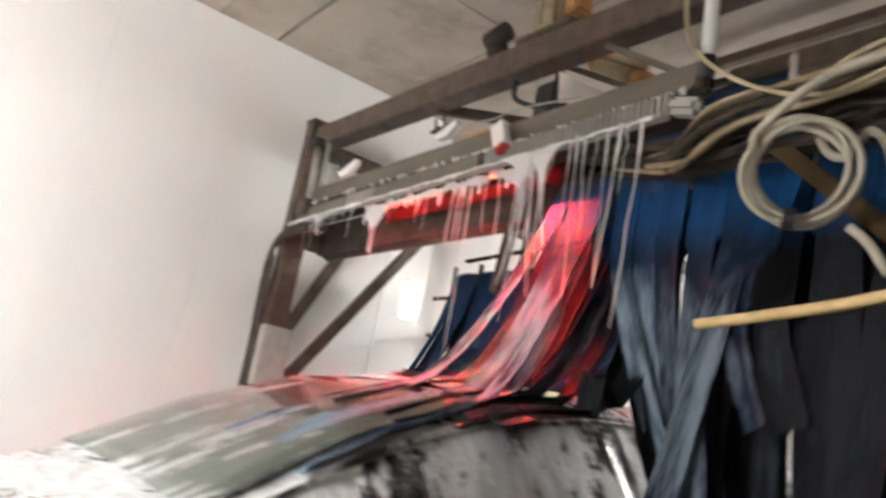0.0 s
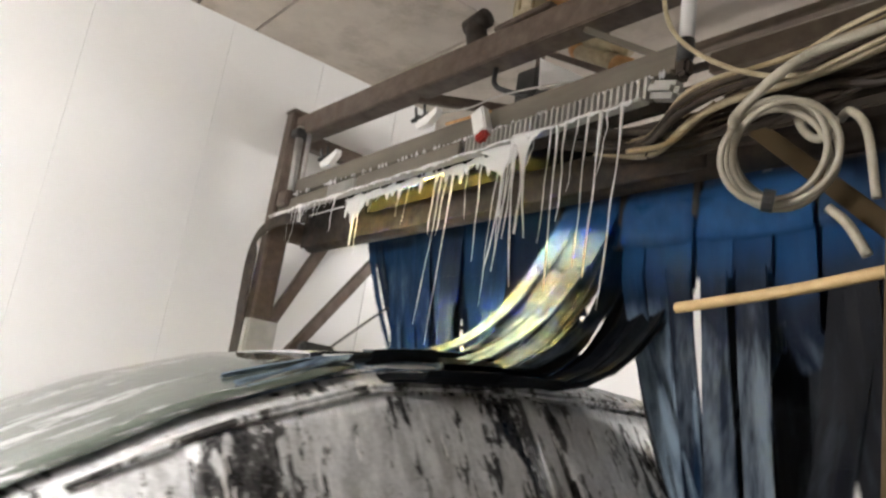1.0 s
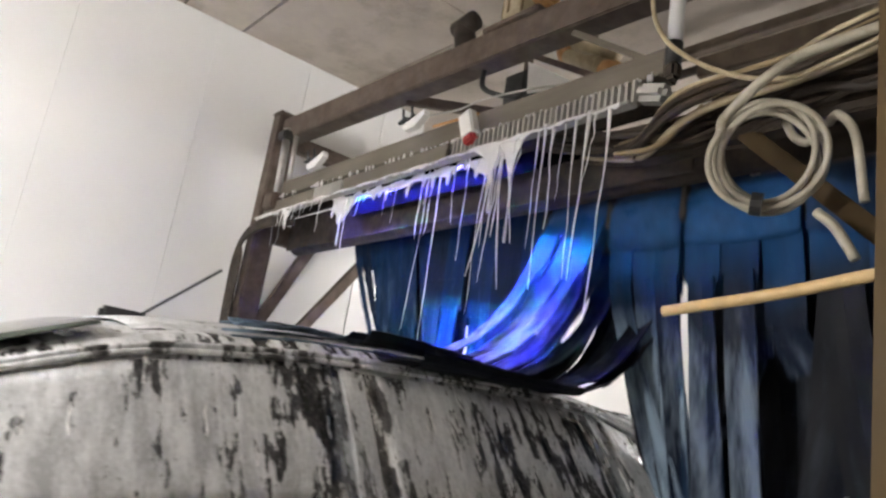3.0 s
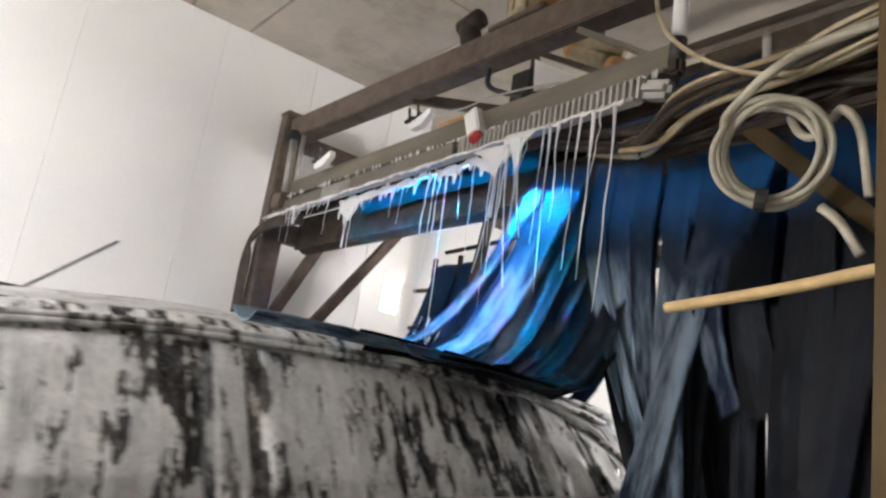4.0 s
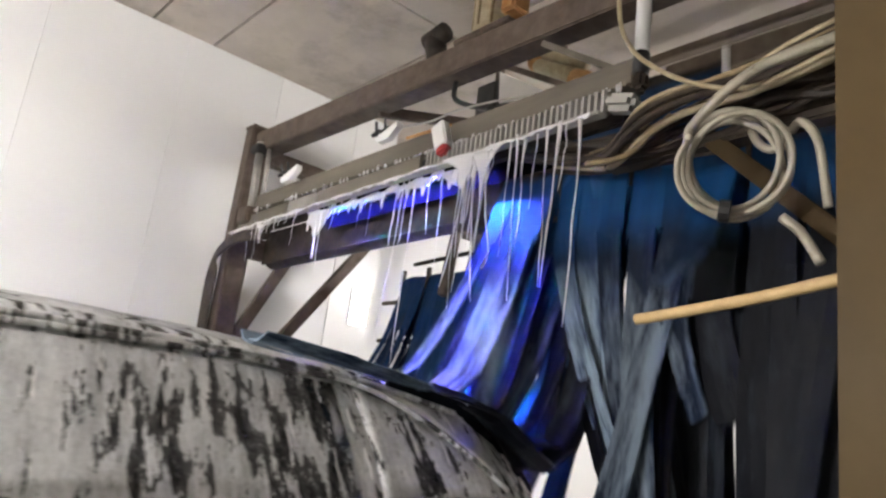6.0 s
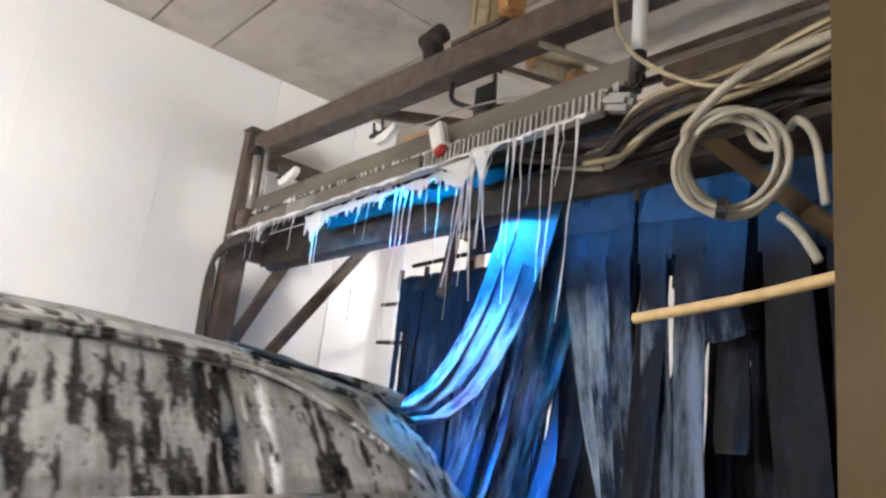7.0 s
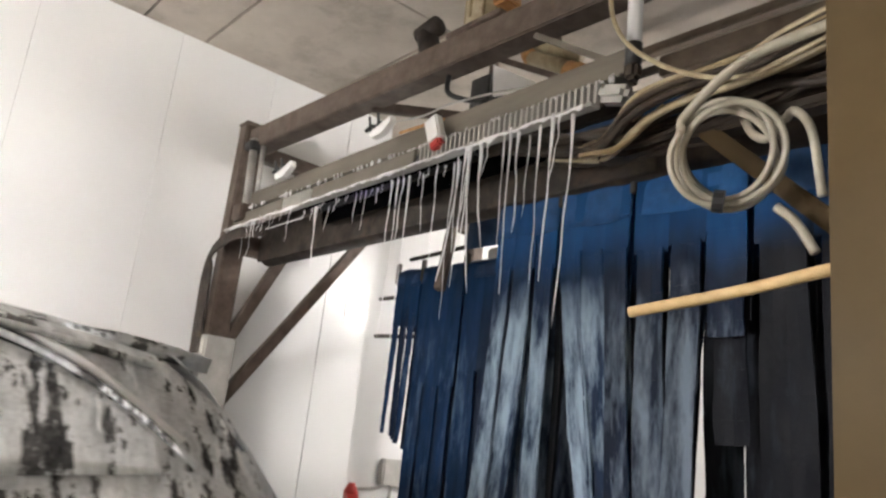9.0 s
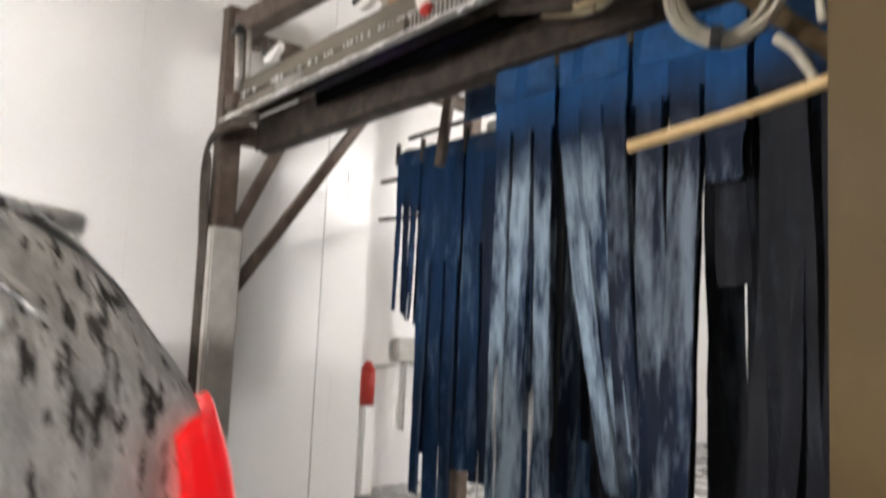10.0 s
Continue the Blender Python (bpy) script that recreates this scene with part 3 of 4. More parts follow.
def car():
    c = thing("car", "dark hatchback car covered in running soap foam", "car")
    ys = sorted(set(np.linspace(-3.15, .96, 80).round(3)) | {s[0] for s in STATIONS})
    grid = [[(x, y, z) for x, z in reversed(section(y))] + [(-x, y, z) for x, z in section(y)[1:]] for y in ys]
    bm = sheet_bm(grid)
    bm.verts.ensure_lookup_table()
    n = len(grid[0])
    bm.faces.new([bm.verts[i] for i in range(n)])
    bm.faces.new([bm.verts[len(bm.verts) - 1 - i] for i in range(n)])
    bm.faces.new([bm.verts[i * n] for i in range(len(grid))] + [bm.verts[i * n + n - 1] for i in reversed(range(len(grid)))])
    bmesh.ops.recalc_face_normals(bm, faces=bm.faces[:])
    part("body", bm, M_PAINT, c, "dark paint under foam", True)
    roof = [[(u * station(y)[1] * .9, y, station(y)[0] - (.02 * (abs(u) / .83) ** 3 if abs(u) < .83 else .02 + .03 * (abs(u) - .83) / .17) + .006) for u in np.linspace(-1, 1, 15)] for y in np.linspace(-1.2, .55, 24)]
    part("roof_panel", sheet_bm(roof, .004), M_ROOF, c, "roof under a grey film of foam", True)

    def across(y0, y1, k, lift):
        return [[(u * station(y)[1] * k, y, station(y)[0] - .02 * abs(u * k) ** 3 + lift) for u in np.linspace(-1, 1, 13)] for y in np.linspace(y0, y1, 12)]
    part("windscreen", sheet_bm(across(-2.03, -1.28, .93, .008), .004), M_SCREEN, c, "windscreen filmed with foam", True)
    part("rear_window", sheet_bm(across(.62, .84, .86, .010), .004), M_REAR, c, "rear window streaked with foam", True)
    for sx in (1, -1):
        for y0, y1, v0, name in ((-1.70, -.76, .1, "front_side_window"), (-.69, .14, .1, "rear_side_window"), (.20, .55, .1, "quarter_window")):
            rows = [[side_point(y, max(v0, window_top(y) + .05) + (.93 - max(v0, window_top(y) + .05)) * v, .008, sx) for v in np.linspace(0, 1, 8)] for y in np.linspace(y0, y1, 14)]
            part(name, sheet_bm(rows, .004, sx > 0), M_QUARTER if name == "quarter_window" else M_GLASS, c, "dark side window streaked with foam", True)
        line = [side_point(y, window_top(y), .012, sx) for y in np.linspace(-1.9, .6, 26)]
        part("roof_rail_trim", hose_bm(line, .007, 8, 2), M_TRIM, c, "black drip rail", True)
        line = [side_point(y, 0, .010, sx) for y in np.linspace(-1.72, .55, 14)]
        part("window_seal", hose_bm(line, .008, 8, 2), M_TRIM, c, "", True)
        line = [side_point(y, .97, .012, sx) for y in np.linspace(-1.9, .3, 12)]
        part("belt_moulding", hose_bm(line, .011, 8, 2), M_RUN, c, "belt moulding thick with foam", True)
        part("pillar_trim", sheet_bm([[side_point(y, v, .0125, sx) for v in np.linspace(.1, .93, 6)] for y in (-.755, -.695)], .004, sx > 0), M_TRIM, c)
        lens = []
        for z in np.linspace(.70, 1.07, 12):
            row = []
            for a in np.linspace(0, 1, 14):
                x, y = (.845 - .02 * a * 2, .80 + .05 * a * 2) if a < .5 else (.825 - .14 * (a * 2 - 1), .85 + .085 * math.sin((a * 2 - 1) * 1.4))
                lean = (z - .9) * -.25
                row.append((sx * (x + .014 * math.sin(math.pi * (z - .7) / .405) - .06 * max(0, z - .95)), y + lean * a + .02 * math.sin(math.pi * (z - .7) / .405), z - .05 * (1 - a)))
            lens.append(row)
        part("tail_light", sheet_bm(lens, .03, sx < 0), M_TAIL, c, "lit red tail light", True)
        part("door_handle", box_bm((sx * .855, -.95, .82), (sx * .895, -.78, .85), .012), M_PAINT, c)
        part("door_handle", box_bm((sx * .855, -.05, .84), (sx * .895, .12, .87), .012), M_PAINT, c)
        part("door_mirror", box_bm((sx * .86, -1.78, .95), (sx * 1.02, -1.62, 1.09), .045), M_PAINT, c)
        for y in (-2.42, .25):
            w = part("wheel", rod_bm((sx * .66, y, .31), (sx * .87, y, .31), .31, 28), M_TYRE, c, "black tyre")
            part("rim", rod_bm((sx * .84, y, .31), (sx * .885, y, .31), .2, 20), M_GALV, w, "alloy rim")
    sp = [[(u * .53, y, 1.462 - .02 * (y - .4) / .28 - .02 * u * u + dz) for u in np.linspace(-1, 1, 11)] for y, dz in ((.40, .012), (.50, .018), (.60, .016), (.71, .006))]
    part("spoiler", sheet_bm(sp, .034, True), M_ROOF, c, "roof spoiler hung with foam", True)
    a = part("aerial", rod_bm((0, -1.04, 1.485), (0, -.84, 1.665), .004, 8), M_BLACK, c, "thin black aerial")
    part("aerial_foot", box_bm((-.02, -1.15, 1.45), (.02, -1.02, 1.49), .01), M_BLACK, a)
    for y, z in ((-3.12, .38), (.92, .42)):
        part("bumper", box_bm((-.78, y - .04, z - .12), (.78, y + .05, z + .12), .05), M_PAINT, c)
    part("number_plate", box_bm((-.26, .965, .50), (.26, .975, .61), .004), M_WHITE, c, "white plate")
    # runs of foam on the near and far flanks, and clots along the roof edge
    bm = bmesh.new()
    rnd = random.Random(5)
    for i in range(120):
        sx = 1 if i % 8 else -1
        y, v0, ln, w = rnd.uniform(-1.7, .75), rnd.uniform(.0, .75) ** 1.4, rnd.uniform(.1, .3), rnd.uniform(.002, .0045)
        if i % 2 == 0:
            v0, ln = 0.0, ln * .6
        pts = []
        for k in range(6):
            v = min(v0 + ln * k / 5, 1.0)
            pts.append(side_point(min(y + .0015 * math.sin(k * 1.7 + i), .9), v, .006, sx))
        hose_bm(pts, w, 6, 2, bm, [w * .5, w * .8, w * rnd.uniform(.6, 1.1), w * .7, w * rnd.uniform(.6, 1.0), w * 1.0, w * .4])
    for sx in (1, -1):
        ys = np.linspace(-1.85, .58, 60)
        line = [side_point(y, max(window_top(y) - .10 + .05 * noise.noise((y * 4, sx, 0)), 0), .004, sx) for y in ys]
        hose_bm(line, .01, 7, 2, bm, [.0035 + .013 * max(0, noise.noise((y * 6, 3, sx)) + .35) + .008 * max(0, noise.noise((y * 21, 1, 0))) for y in ys])
    f = part("foam_run", bm, M_FOAM, c, "grey-white runs of soap foam", True)
    tagged(f, kind="stuff")
    bm = bmesh.new()
    for i in range(26):
        x, y = rnd.uniform(-.5, .53), rnd.uniform(.62, .71)
        ln = rnd.uniform(.02, .09)
        hose_bm([(x, y, 1.44), (x, y + .005, 1.44 - ln * .5), (x + rnd.uniform(-.01, .01), y + .004, 1.44 - ln)], .01, 6, 3, bm, [.012, .009, .004])
    tagged(part("foam_clot", bm, M_FOAM, c, "foam hanging from the spoiler", True), kind="stuff")
    return c


CAR_X = -2.15
CAR_ROWS = [(0, 2.575), (.5, 2.404), (1, 2.235), (1.5, 2.062), (2, 1.908), (2.2, 1.856), (2.75, 1.73), (3.3, 1.599), (3.5, 1.536), (4, 1.344), (4.5, 1.177), (5, 1.046), (5.5, .940),
            (6.2, .765), (6.8, .608), (7, .553), (7.5, .395), (8, .245), (8.5, .123), (9, 0), (9.5, -.138), (10, -.285)]
CAR = car()


def car_y(t):
    if t < 0:
        return 2.575 - .34 * t
    return float(np.interp(t, [r[0] for r in CAR_ROWS], [r[1] for r in CAR_ROWS]))


# ---- cloth curtains that swing on cranks and brush the car ----
STOP = 6.25


def crank(t):
    """The crank's angle: one turn in two seconds until the machine stops."""
    return math.pi * (min(t, STOP) - 1.6) if t < STOP - .3 else math.pi * (STOP - .15 - 1.6) - .15 * math.pi * math.exp(-(t - STOP + .3) / .15)


def near_carrier(t):
    a = crank(t)
    return 1.98 - .14 * math.sin(a + 1.4), 2.175 + .185 * math.cos(a)


def far_carrier(t):
    a = crank(t)
    return 2.42 + .29 * math.cos(a - 1.3), 2.32 - .10 * math.cos(a - 1.05)


def rear_flap(t):
    a = crank(t)
    return 2.32, 2.70 + .36 * math.cos(a)


class Strip:
    """One tail of a felt sheet. slit: how many pieces from the top it shares with its sheet; tile: its share of the sheet's width."""

    def __init__(self, x, back, length, width, tile, lean, twist, slit, felt):
        self.x, self.back, self.length, self.width, self.tile = x, back, length, width, tile
        self.lean, self.twist, self.slit, self.felt = lean, twist, slit, felt

    def share(self, k):
        """0 where the sheet is whole, 1 at the tail's end."""
        return max(0, k - self.slit) / max(1, SEG - self.slit)


SEG = 12


def swing(strips, carrier, keep, gust=0.0):
    """Lets the strips swing and drape: chains of points under gravity, held at their carrier and kept out of the car. Gives the points each tenth of a second."""
    n, dt = len(strips), 1 / 120
    y0, z0 = carrier(-2)
    back = np.array([s.back for s in strips])
    seg = np.array([s.length for s in strips]) / SEG
    xl = [s.x - CAR_X if abs(s.x - CAR_X) < .58 else .57 if s.back > 0 and s.x < -1.4 else 9.0 for s in strips]
    table_y = np.linspace(-3.2, 1.05, 120)
    tops = np.array([[car_top(x, y) for y in table_y] for x in xl])
    slope = np.gradient(tops, table_y, axis=1).clip(-3, 3)
    p = np.zeros((n, SEG + 1, 2))
    p[:, :, 0] = (y0 + back)[:, None] + .05
    p[:, :, 1] = z0 - seg[:, None] * np.arange(SEG + 1)
    old, out = p.copy(), []
    rnd = np.random.RandomState(7)
    push, late = gust * rnd.uniform(.1, 1, n), rnd.uniform(-1.1, 1.1, n)
    hold = (keep - np.interp([s.x for s in strips], [-1.35, -1.25, -.95, -.9], [.03, .012, .008, -.004]) - np.where(back > 0, .004, 0) - .012 * rnd.uniform(0, 1, n) ** 2)[:, None, None]
    along_it = np.linspace(0, 1, SEG + 1) ** 1.5
    step = 0
    while True:
        t = -2 + step * dt
        if t >= -1e-6 and step % 12 == 0:
            out.append(p.copy())
            if t > 9.99:
                return out
        step += 1
        t += dt
        vel = (p - old) * hold
        old = p.copy()
        p = p + vel
        p[:, :, 1] -= 9.81 * dt * dt
        if t < STOP:
            p[:, :, 0] += (push * np.sin(2 * crank(t) + late))[:, None] * along_it * dt * dt
        cy, cz = carrier(t)
        ycar, vcar = car_y(t), (car_y(t) - car_y(t - dt))
        for _ in range(6):
            p[:, 0, 0], p[:, 0, 1] = cy + back, cz
            d = p[:, 1:] - p[:, :-1]
            ln = np.linalg.norm(d, axis=2).clip(1e-6)
            fix = d * ((ln - seg[:, None]) / ln)[:, :, None] * .5
            p[:, :-1] += fix
            p[:, 1:] -= fix
        p[:, 0, 0], p[:, 0, 1] = cy + back, cz
        yl = p[:, :, 0] - ycar
        idx = ((yl - table_y[0]) / (table_y[1] - table_y[0])).round().astype(int)
        ok = (idx >= 0) & (idx < len(table_y))
        ii = idx.clip(0, len(table_y) - 1)
        rows = np.arange(n)[:, None]
        top = np.where(ok, tops[rows, ii], 0.0) + .012
        deep = top - p[:, :, 1]
        hit = (deep > 0) & (np.where(ok, tops[rows, ii], 0.0) > .3)
        sl = np.where(ok, slope[rows, ii], 0.0)
        k = 1 / (1 + sl * sl)
        p[:, :, 1] += np.where(hit, deep * k, 0)
        p[:, :, 0] += np.where(hit, -deep * sl * k, 0)
        old[:, :, 0] = np.where(hit, p[:, :, 0] - (.84 * (p[:, :, 0] - old[:, :, 0]) + .16 * vcar), old[:, :, 0])
        old[:, :, 1] = np.where(hit, p[:, :, 1], old[:, :, 1])
        vmax = 4.5 * dt
        old = p - (p - old).clip(-vmax, vmax)


def strip_mesh(s, k, index):
    """One stiff piece of a felt tail, hanging from its origin; its surface pattern runs on from piece to piece."""
    rows, length = [], s.length / SEG
    for v in np.linspace(-.04, 1.08, 4):
        if k < s.slit:
            w = s.tile * .998
        else:
            w = s.width * (1 + .06 * math.sin(index * 2.3 + (k + v) * 1.1)) * (.9 if k == SEG - 1 and v > .9 else 1)
        rows.append([(u * w / 2, (.007 if k >= s.slit else .001) * math.cos(u * 2.2) + .0015 * (k % 2), -length * v) for u in np.linspace(-1, 1, 5)])
    bm = sheet_bm(rows, .004)
    uv = bm.loops.layers.uv.new("UVMap")
    for f in bm.faces:
        for lp in f.loops:
            lp[uv].uv = (lp.vert.co.x + index * 1.7, k * length - lp.vert.co.z)
    return bm


def curtain(label, edges, strips, carrier, radius, keep, gust, cloth, words):
    """A carrier beam, felt sheets saddled over it with gaps between them, and their tails below."""
    c = thing("mitter_curtain", label, "wash curtain", group="wash curtains")
    part("roller", rod_bm((edges[0] - .03, .0, -.02), (edges[-1] + .03, .0, -.02), radius * .75, 18), M_TUBE, c, "dark steel roller", True)
    for i, (a, b) in enumerate(zip(edges, edges[1:])):
        for layer in range(2):
            r = radius * (.97 + .06 * layer) + .004
            rows = []
            for s in np.linspace(0, 1, 20):
                t = math.radians(-30 + 240 * s)
                sy, cz = r * math.cos(t), r * math.sin(t)
                if cz < 0:
                    sy, cz = math.copysign(r, sy), cz * (1.6 + .5 * layer)
                rows.append([(a + .008 + (b - a - .016) * u, sy + .004 * math.sin(u * 9 + i * 2 + s * 4), -.02 + cz * (1 - .06 * abs(u * 2 - 1) ** 3) + .003 * math.sin(u * 6 + i)) for u in np.linspace(0, 1, 9)])
            part("felt_sheet", sheet_bm(rows, .005), cloth, c, words, True)
        part("clamp", box_bm((a - .012, -radius - .012, -.06), (a + .012, -radius + .015, .07), .004), M_TUBE, c, "small steel clamp")
    chains = swing(strips, carrier, keep, gust)
    for i, s in enumerate(strips):
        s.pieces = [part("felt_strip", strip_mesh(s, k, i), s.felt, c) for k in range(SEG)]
    c_rows = [(k / 10, pose(0, *carrier(k / 10))) for k in range(101)]
    return c, c_rows, chains


def along(p, q, twist):
    """The pose of a piece that hangs from p towards q."""
    z = (p - q).normalized()
    x = Vector((1, 0, 0))
    x = (x - z * x.dot(z)).normalized()
    m = Matrix((x, z.cross(x), z)).transposed().to_4x4()
    m.translation = p
    return m @ pose(0, 0, 0, 0, 0, twist)


def strip_rows(strips, carrier, chains, flutter):
    """Keys the pieces. flutter: how far the tails' ends stray sideways while the machine runs."""
    rnd = random.Random(19)
    for i, s in enumerate(strips):
        amp, ph, spin = rnd.uniform(.2, 1) * flutter, rnd.uniform(0, 6.3), rnd.uniform(-45, 45)
        for k, ob in enumerate(s.pieces):
            rows = []
            for n in range(101):
                t = n / 10
                y, z = carrier(t)
                calm = 1 if t < STOP else math.exp(-(t - STOP) / .8)
                past = min(1, max(0, (t - 6.2) / 1.3))
                stray = s.lean * (1 - .6 * past) + (amp * calm * math.sin(math.pi * t + ph) if s.lean < .2 else 0)
                a, b = chains[n][i, k], chains[n][i, k + 1]
                p = Vector((s.x + stray * s.share(k) ** 1.3, a[0] - y, a[1] - z))
                q = Vector((s.x + stray * s.share(k + 1) ** 1.3, b[0] - y, b[1] - z))
                rows.append((t, along(p, q, (s.twist + spin * calm * math.sin(math.pi * t + ph)) * s.share(k))))
            walk(ob, rows)


def make_strips(edges, layers, length, seed, cuts, spread, slit, tone):
    """The tails of all sheets: layers gives how far before or behind the beam each layer of felt hangs."""
    rnd, out = random.Random(seed), []
    for j, back in enumerate(layers):
        for i, (a, b) in enumerate(zip(edges, edges[1:])):
            tile = (b - a - .02) / cuts
            whole = length * rnd.uniform(.9, 1.08)
            for n in range(cuts):
                x = a + .01 + tile * (n + .5)
                ln = whole * rnd.uniform(.97, 1.04)
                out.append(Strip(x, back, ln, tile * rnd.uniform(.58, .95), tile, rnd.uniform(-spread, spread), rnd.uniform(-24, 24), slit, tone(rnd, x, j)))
    return out


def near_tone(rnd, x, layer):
    """Palest on the two sheets that brush the car most; the light's fall-off outwards is put in as darker felt, and the
    layers behind are darker too.
    """
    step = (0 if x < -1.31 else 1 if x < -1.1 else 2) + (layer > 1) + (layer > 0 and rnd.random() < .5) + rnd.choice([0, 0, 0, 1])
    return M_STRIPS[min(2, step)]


NEAR_EDGES = [-1.90, -1.60, -1.31, -.93, -.45]
FAR_EDGES = [-3.57, -3.33, -2.95, -2.5, -2.0]
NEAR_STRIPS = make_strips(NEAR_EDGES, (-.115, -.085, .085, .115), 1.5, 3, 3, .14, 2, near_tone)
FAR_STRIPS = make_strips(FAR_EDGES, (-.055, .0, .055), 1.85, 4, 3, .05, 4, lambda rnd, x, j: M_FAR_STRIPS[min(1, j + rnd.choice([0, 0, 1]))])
# short worn tails: on the outer sheets the felt is torn off, and the far end hangs shorter
for s in NEAR_STRIPS:
    if -1.06 < s.x < -.93 and s.back < -.1:
        s.length, s.slit, s.twist, s.lean, s.felt = .50, 9, 0, 0, M_STRIPS[1]
    elif -1.2 < s.x < -.93 and -.1 < s.back < 0:
        s.length, s.slit, s.twist = .78, 7, 0
for s in NEAR_STRIPS:
    if s.x < -1.6:
        s.length *= .92 if s.back > -.1 else 1.06
    elif s.back > 0 and s.x < -1.4:
        s.lean = 0
    elif s.x < -1.25:
        s.lean = (-1.23 - s.x) * 1.5 + random.uniform(0, .08)
for s in FAR_STRIPS:
    if s.x < -3.35:
        s.length *= .54
NEAR, NEAR_ROWS, NEAR_CHAINS = curtain("blue felt wash curtain with long wet strips", NEAR_EDGES, NEAR_STRIPS, near_carrier, .11, .990, 8.0, M_CLOTH, "bright blue felt sheet")
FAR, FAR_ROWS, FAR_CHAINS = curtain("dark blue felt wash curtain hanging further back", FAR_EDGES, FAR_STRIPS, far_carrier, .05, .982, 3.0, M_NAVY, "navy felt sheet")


def flap():
    c = thing("curtain_flap", "flat blue felt flap on a steel bar", "wash curtain", group="wash curtains")
    rows = [[(x, .006 * math.sin(x * 9 + v * 2), -.5 * v) for x in np.linspace(-2.6, -1.32, 24)] for v in np.linspace(0, 1, 8)]
    part("felt_sheet", sheet_bm(rows, .006), M_CLOTH, c, "bright blue felt sheet", True)
    part("bar", rod_bm((-2.62, 0, 0), (-1.3, 0, 0), .014), M_TUBE, c)
    part("end_strut", rod_bm((-1.3, 0, .06), (-1.29, 0, -.3), .016), M_WHITE, c, "white end strut", True)
    return c


FLAP = flap()


# ---- hoses, pipes and fittings ----
def fittings():
    def hose(name, pts, r, m, label, cat="hose", group="hoses"):
        return tagged(part(name, hose_bm(pts, r, 10, 8), m, None, "", True), label, cat, group)
    rnd = random.Random(8)
    for i in range(13):
        dy, dz = rnd.uniform(-.05, .06), rnd.uniform(-.045, .05)
        m = (M_HOSE, M_SOOT, M_OLD, M_SOOT, M_SOOT)[i % 5]
        pts = [(-1.85, 1.80 + dy * .3, 2.36 + dz * .3), (-1.5, 1.72 + dy * .5, 2.24 + dz * .4), (-1.25, 1.62 + dy, 2.165 + dz * .7), (-1.08, 1.52 + dy, 2.185 + dz), (-.95, 1.5 + dy, 2.205 + dz * .8), (-.80, 1.5 + dy * .6, 2.22 + dz * .7 + rnd.uniform(-.02, .02)), (-.67, 1.5 + dy * .5, 2.235 + dz), (-.45, 1.5 + dy * .5, 2.28 + dz)]
        hose("hose", pts, rnd.uniform(.006, .0095), m, "old yellowed hose in a bundle along the gantry")
    hose("hose", [(-1.14, 1.45, 2.9), (-1.14, 1.45, 2.56), (-1.10, 1.45, 2.41), (-1.00, 1.45, 2.30), (-.87, 1.45, 2.215), (-.75, 1.45, 2.175), (-.65, 1.45, 2.19), (-.45, 1.45, 2.24)], .0065, M_HOSE, "thin cream hose hanging in a loop")
    hose("hose", [(-1.3, 1.56, 2.14), (-1.15, 1.53, 2.12), (-1.06, 1.52, 2.16), (-1.0, 1.52, 2.2)], .009, M_OLD, "old yellowed hose in a bundle along the gantry")
    # coil of milky hose with its feed
    cen, rad = Vector((-.775, 1.42, 1.985)), .108
    n = Vector((-.42, .86, .28)).normalized()
    u = n.cross(Vector((0, 0, 1))).normalized()
    w = u.cross(n)
    pts = []
    for k in range(0, 4 * 16 + 1):
        a = math.radians(150) + k * 2 * math.pi / 16
        rr = rad * (1 + .075 * math.sin(k * .7)) + .012 * math.sin(k * .23)
        pts.append(cen + rr * (math.cos(a) * u + math.sin(a) * w) + n * (.013 * math.sin(k * .41) + .0013 * k))
    c = thing("hose_coil", "coil of milky plastic hose tied with black bands", "hose coil")
    part("coil", hose_bm(pts, .0076, 10, 3), M_CLEAR, c, "", True)
    part("feed", hose_bm([pts[0], (-.86, 1.39, 2.08), (-.79, 1.39, 2.14), (-.73, 1.40, 2.18), (-.66, 1.42, 2.21), (-.45, 1.46, 2.25)], .012, 10, 6), M_CLEAR, c, "", True)
    for a in (262,):
        q = cen + rad * (math.cos(radians(a)) * u + math.sin(radians(a)) * w)
        d = (-math.sin(radians(a)) * u + math.cos(radians(a)) * w)
        part("band", rod_bm(q - d * .012, q + d * .012, .026, 12), M_BLACK, c)
    t = thing("cable_tray", "grimy dark cable tray along the gantry", "cable tray")
    part("tray", bar_bm((-1.28, 1.64, 2.15), (-.42, 1.62, 2.15), .06, .03, .006), M_SOOT, t)
    for k in range(14):
        y, z = 1.55 + rnd.uniform(0, .12), 2.135 + rnd.uniform(0, .07)
        part("cable", hose_bm([(-1.75, y + .14, z + .16), (-1.42, y + .05, z + .05)] + [(x, y + rnd.uniform(-.02, .02), z + (x + 1.2) * .05 + rnd.uniform(-.02, .02)) for x in (-1.2, -1.05, -.9, -.75, -.6, -.42)], rnd.uniform(.006, .012), 8, 5), rnd.choice([M_SOOT, M_SOOT, M_SOOT, M_TUBE]), t, "", True)
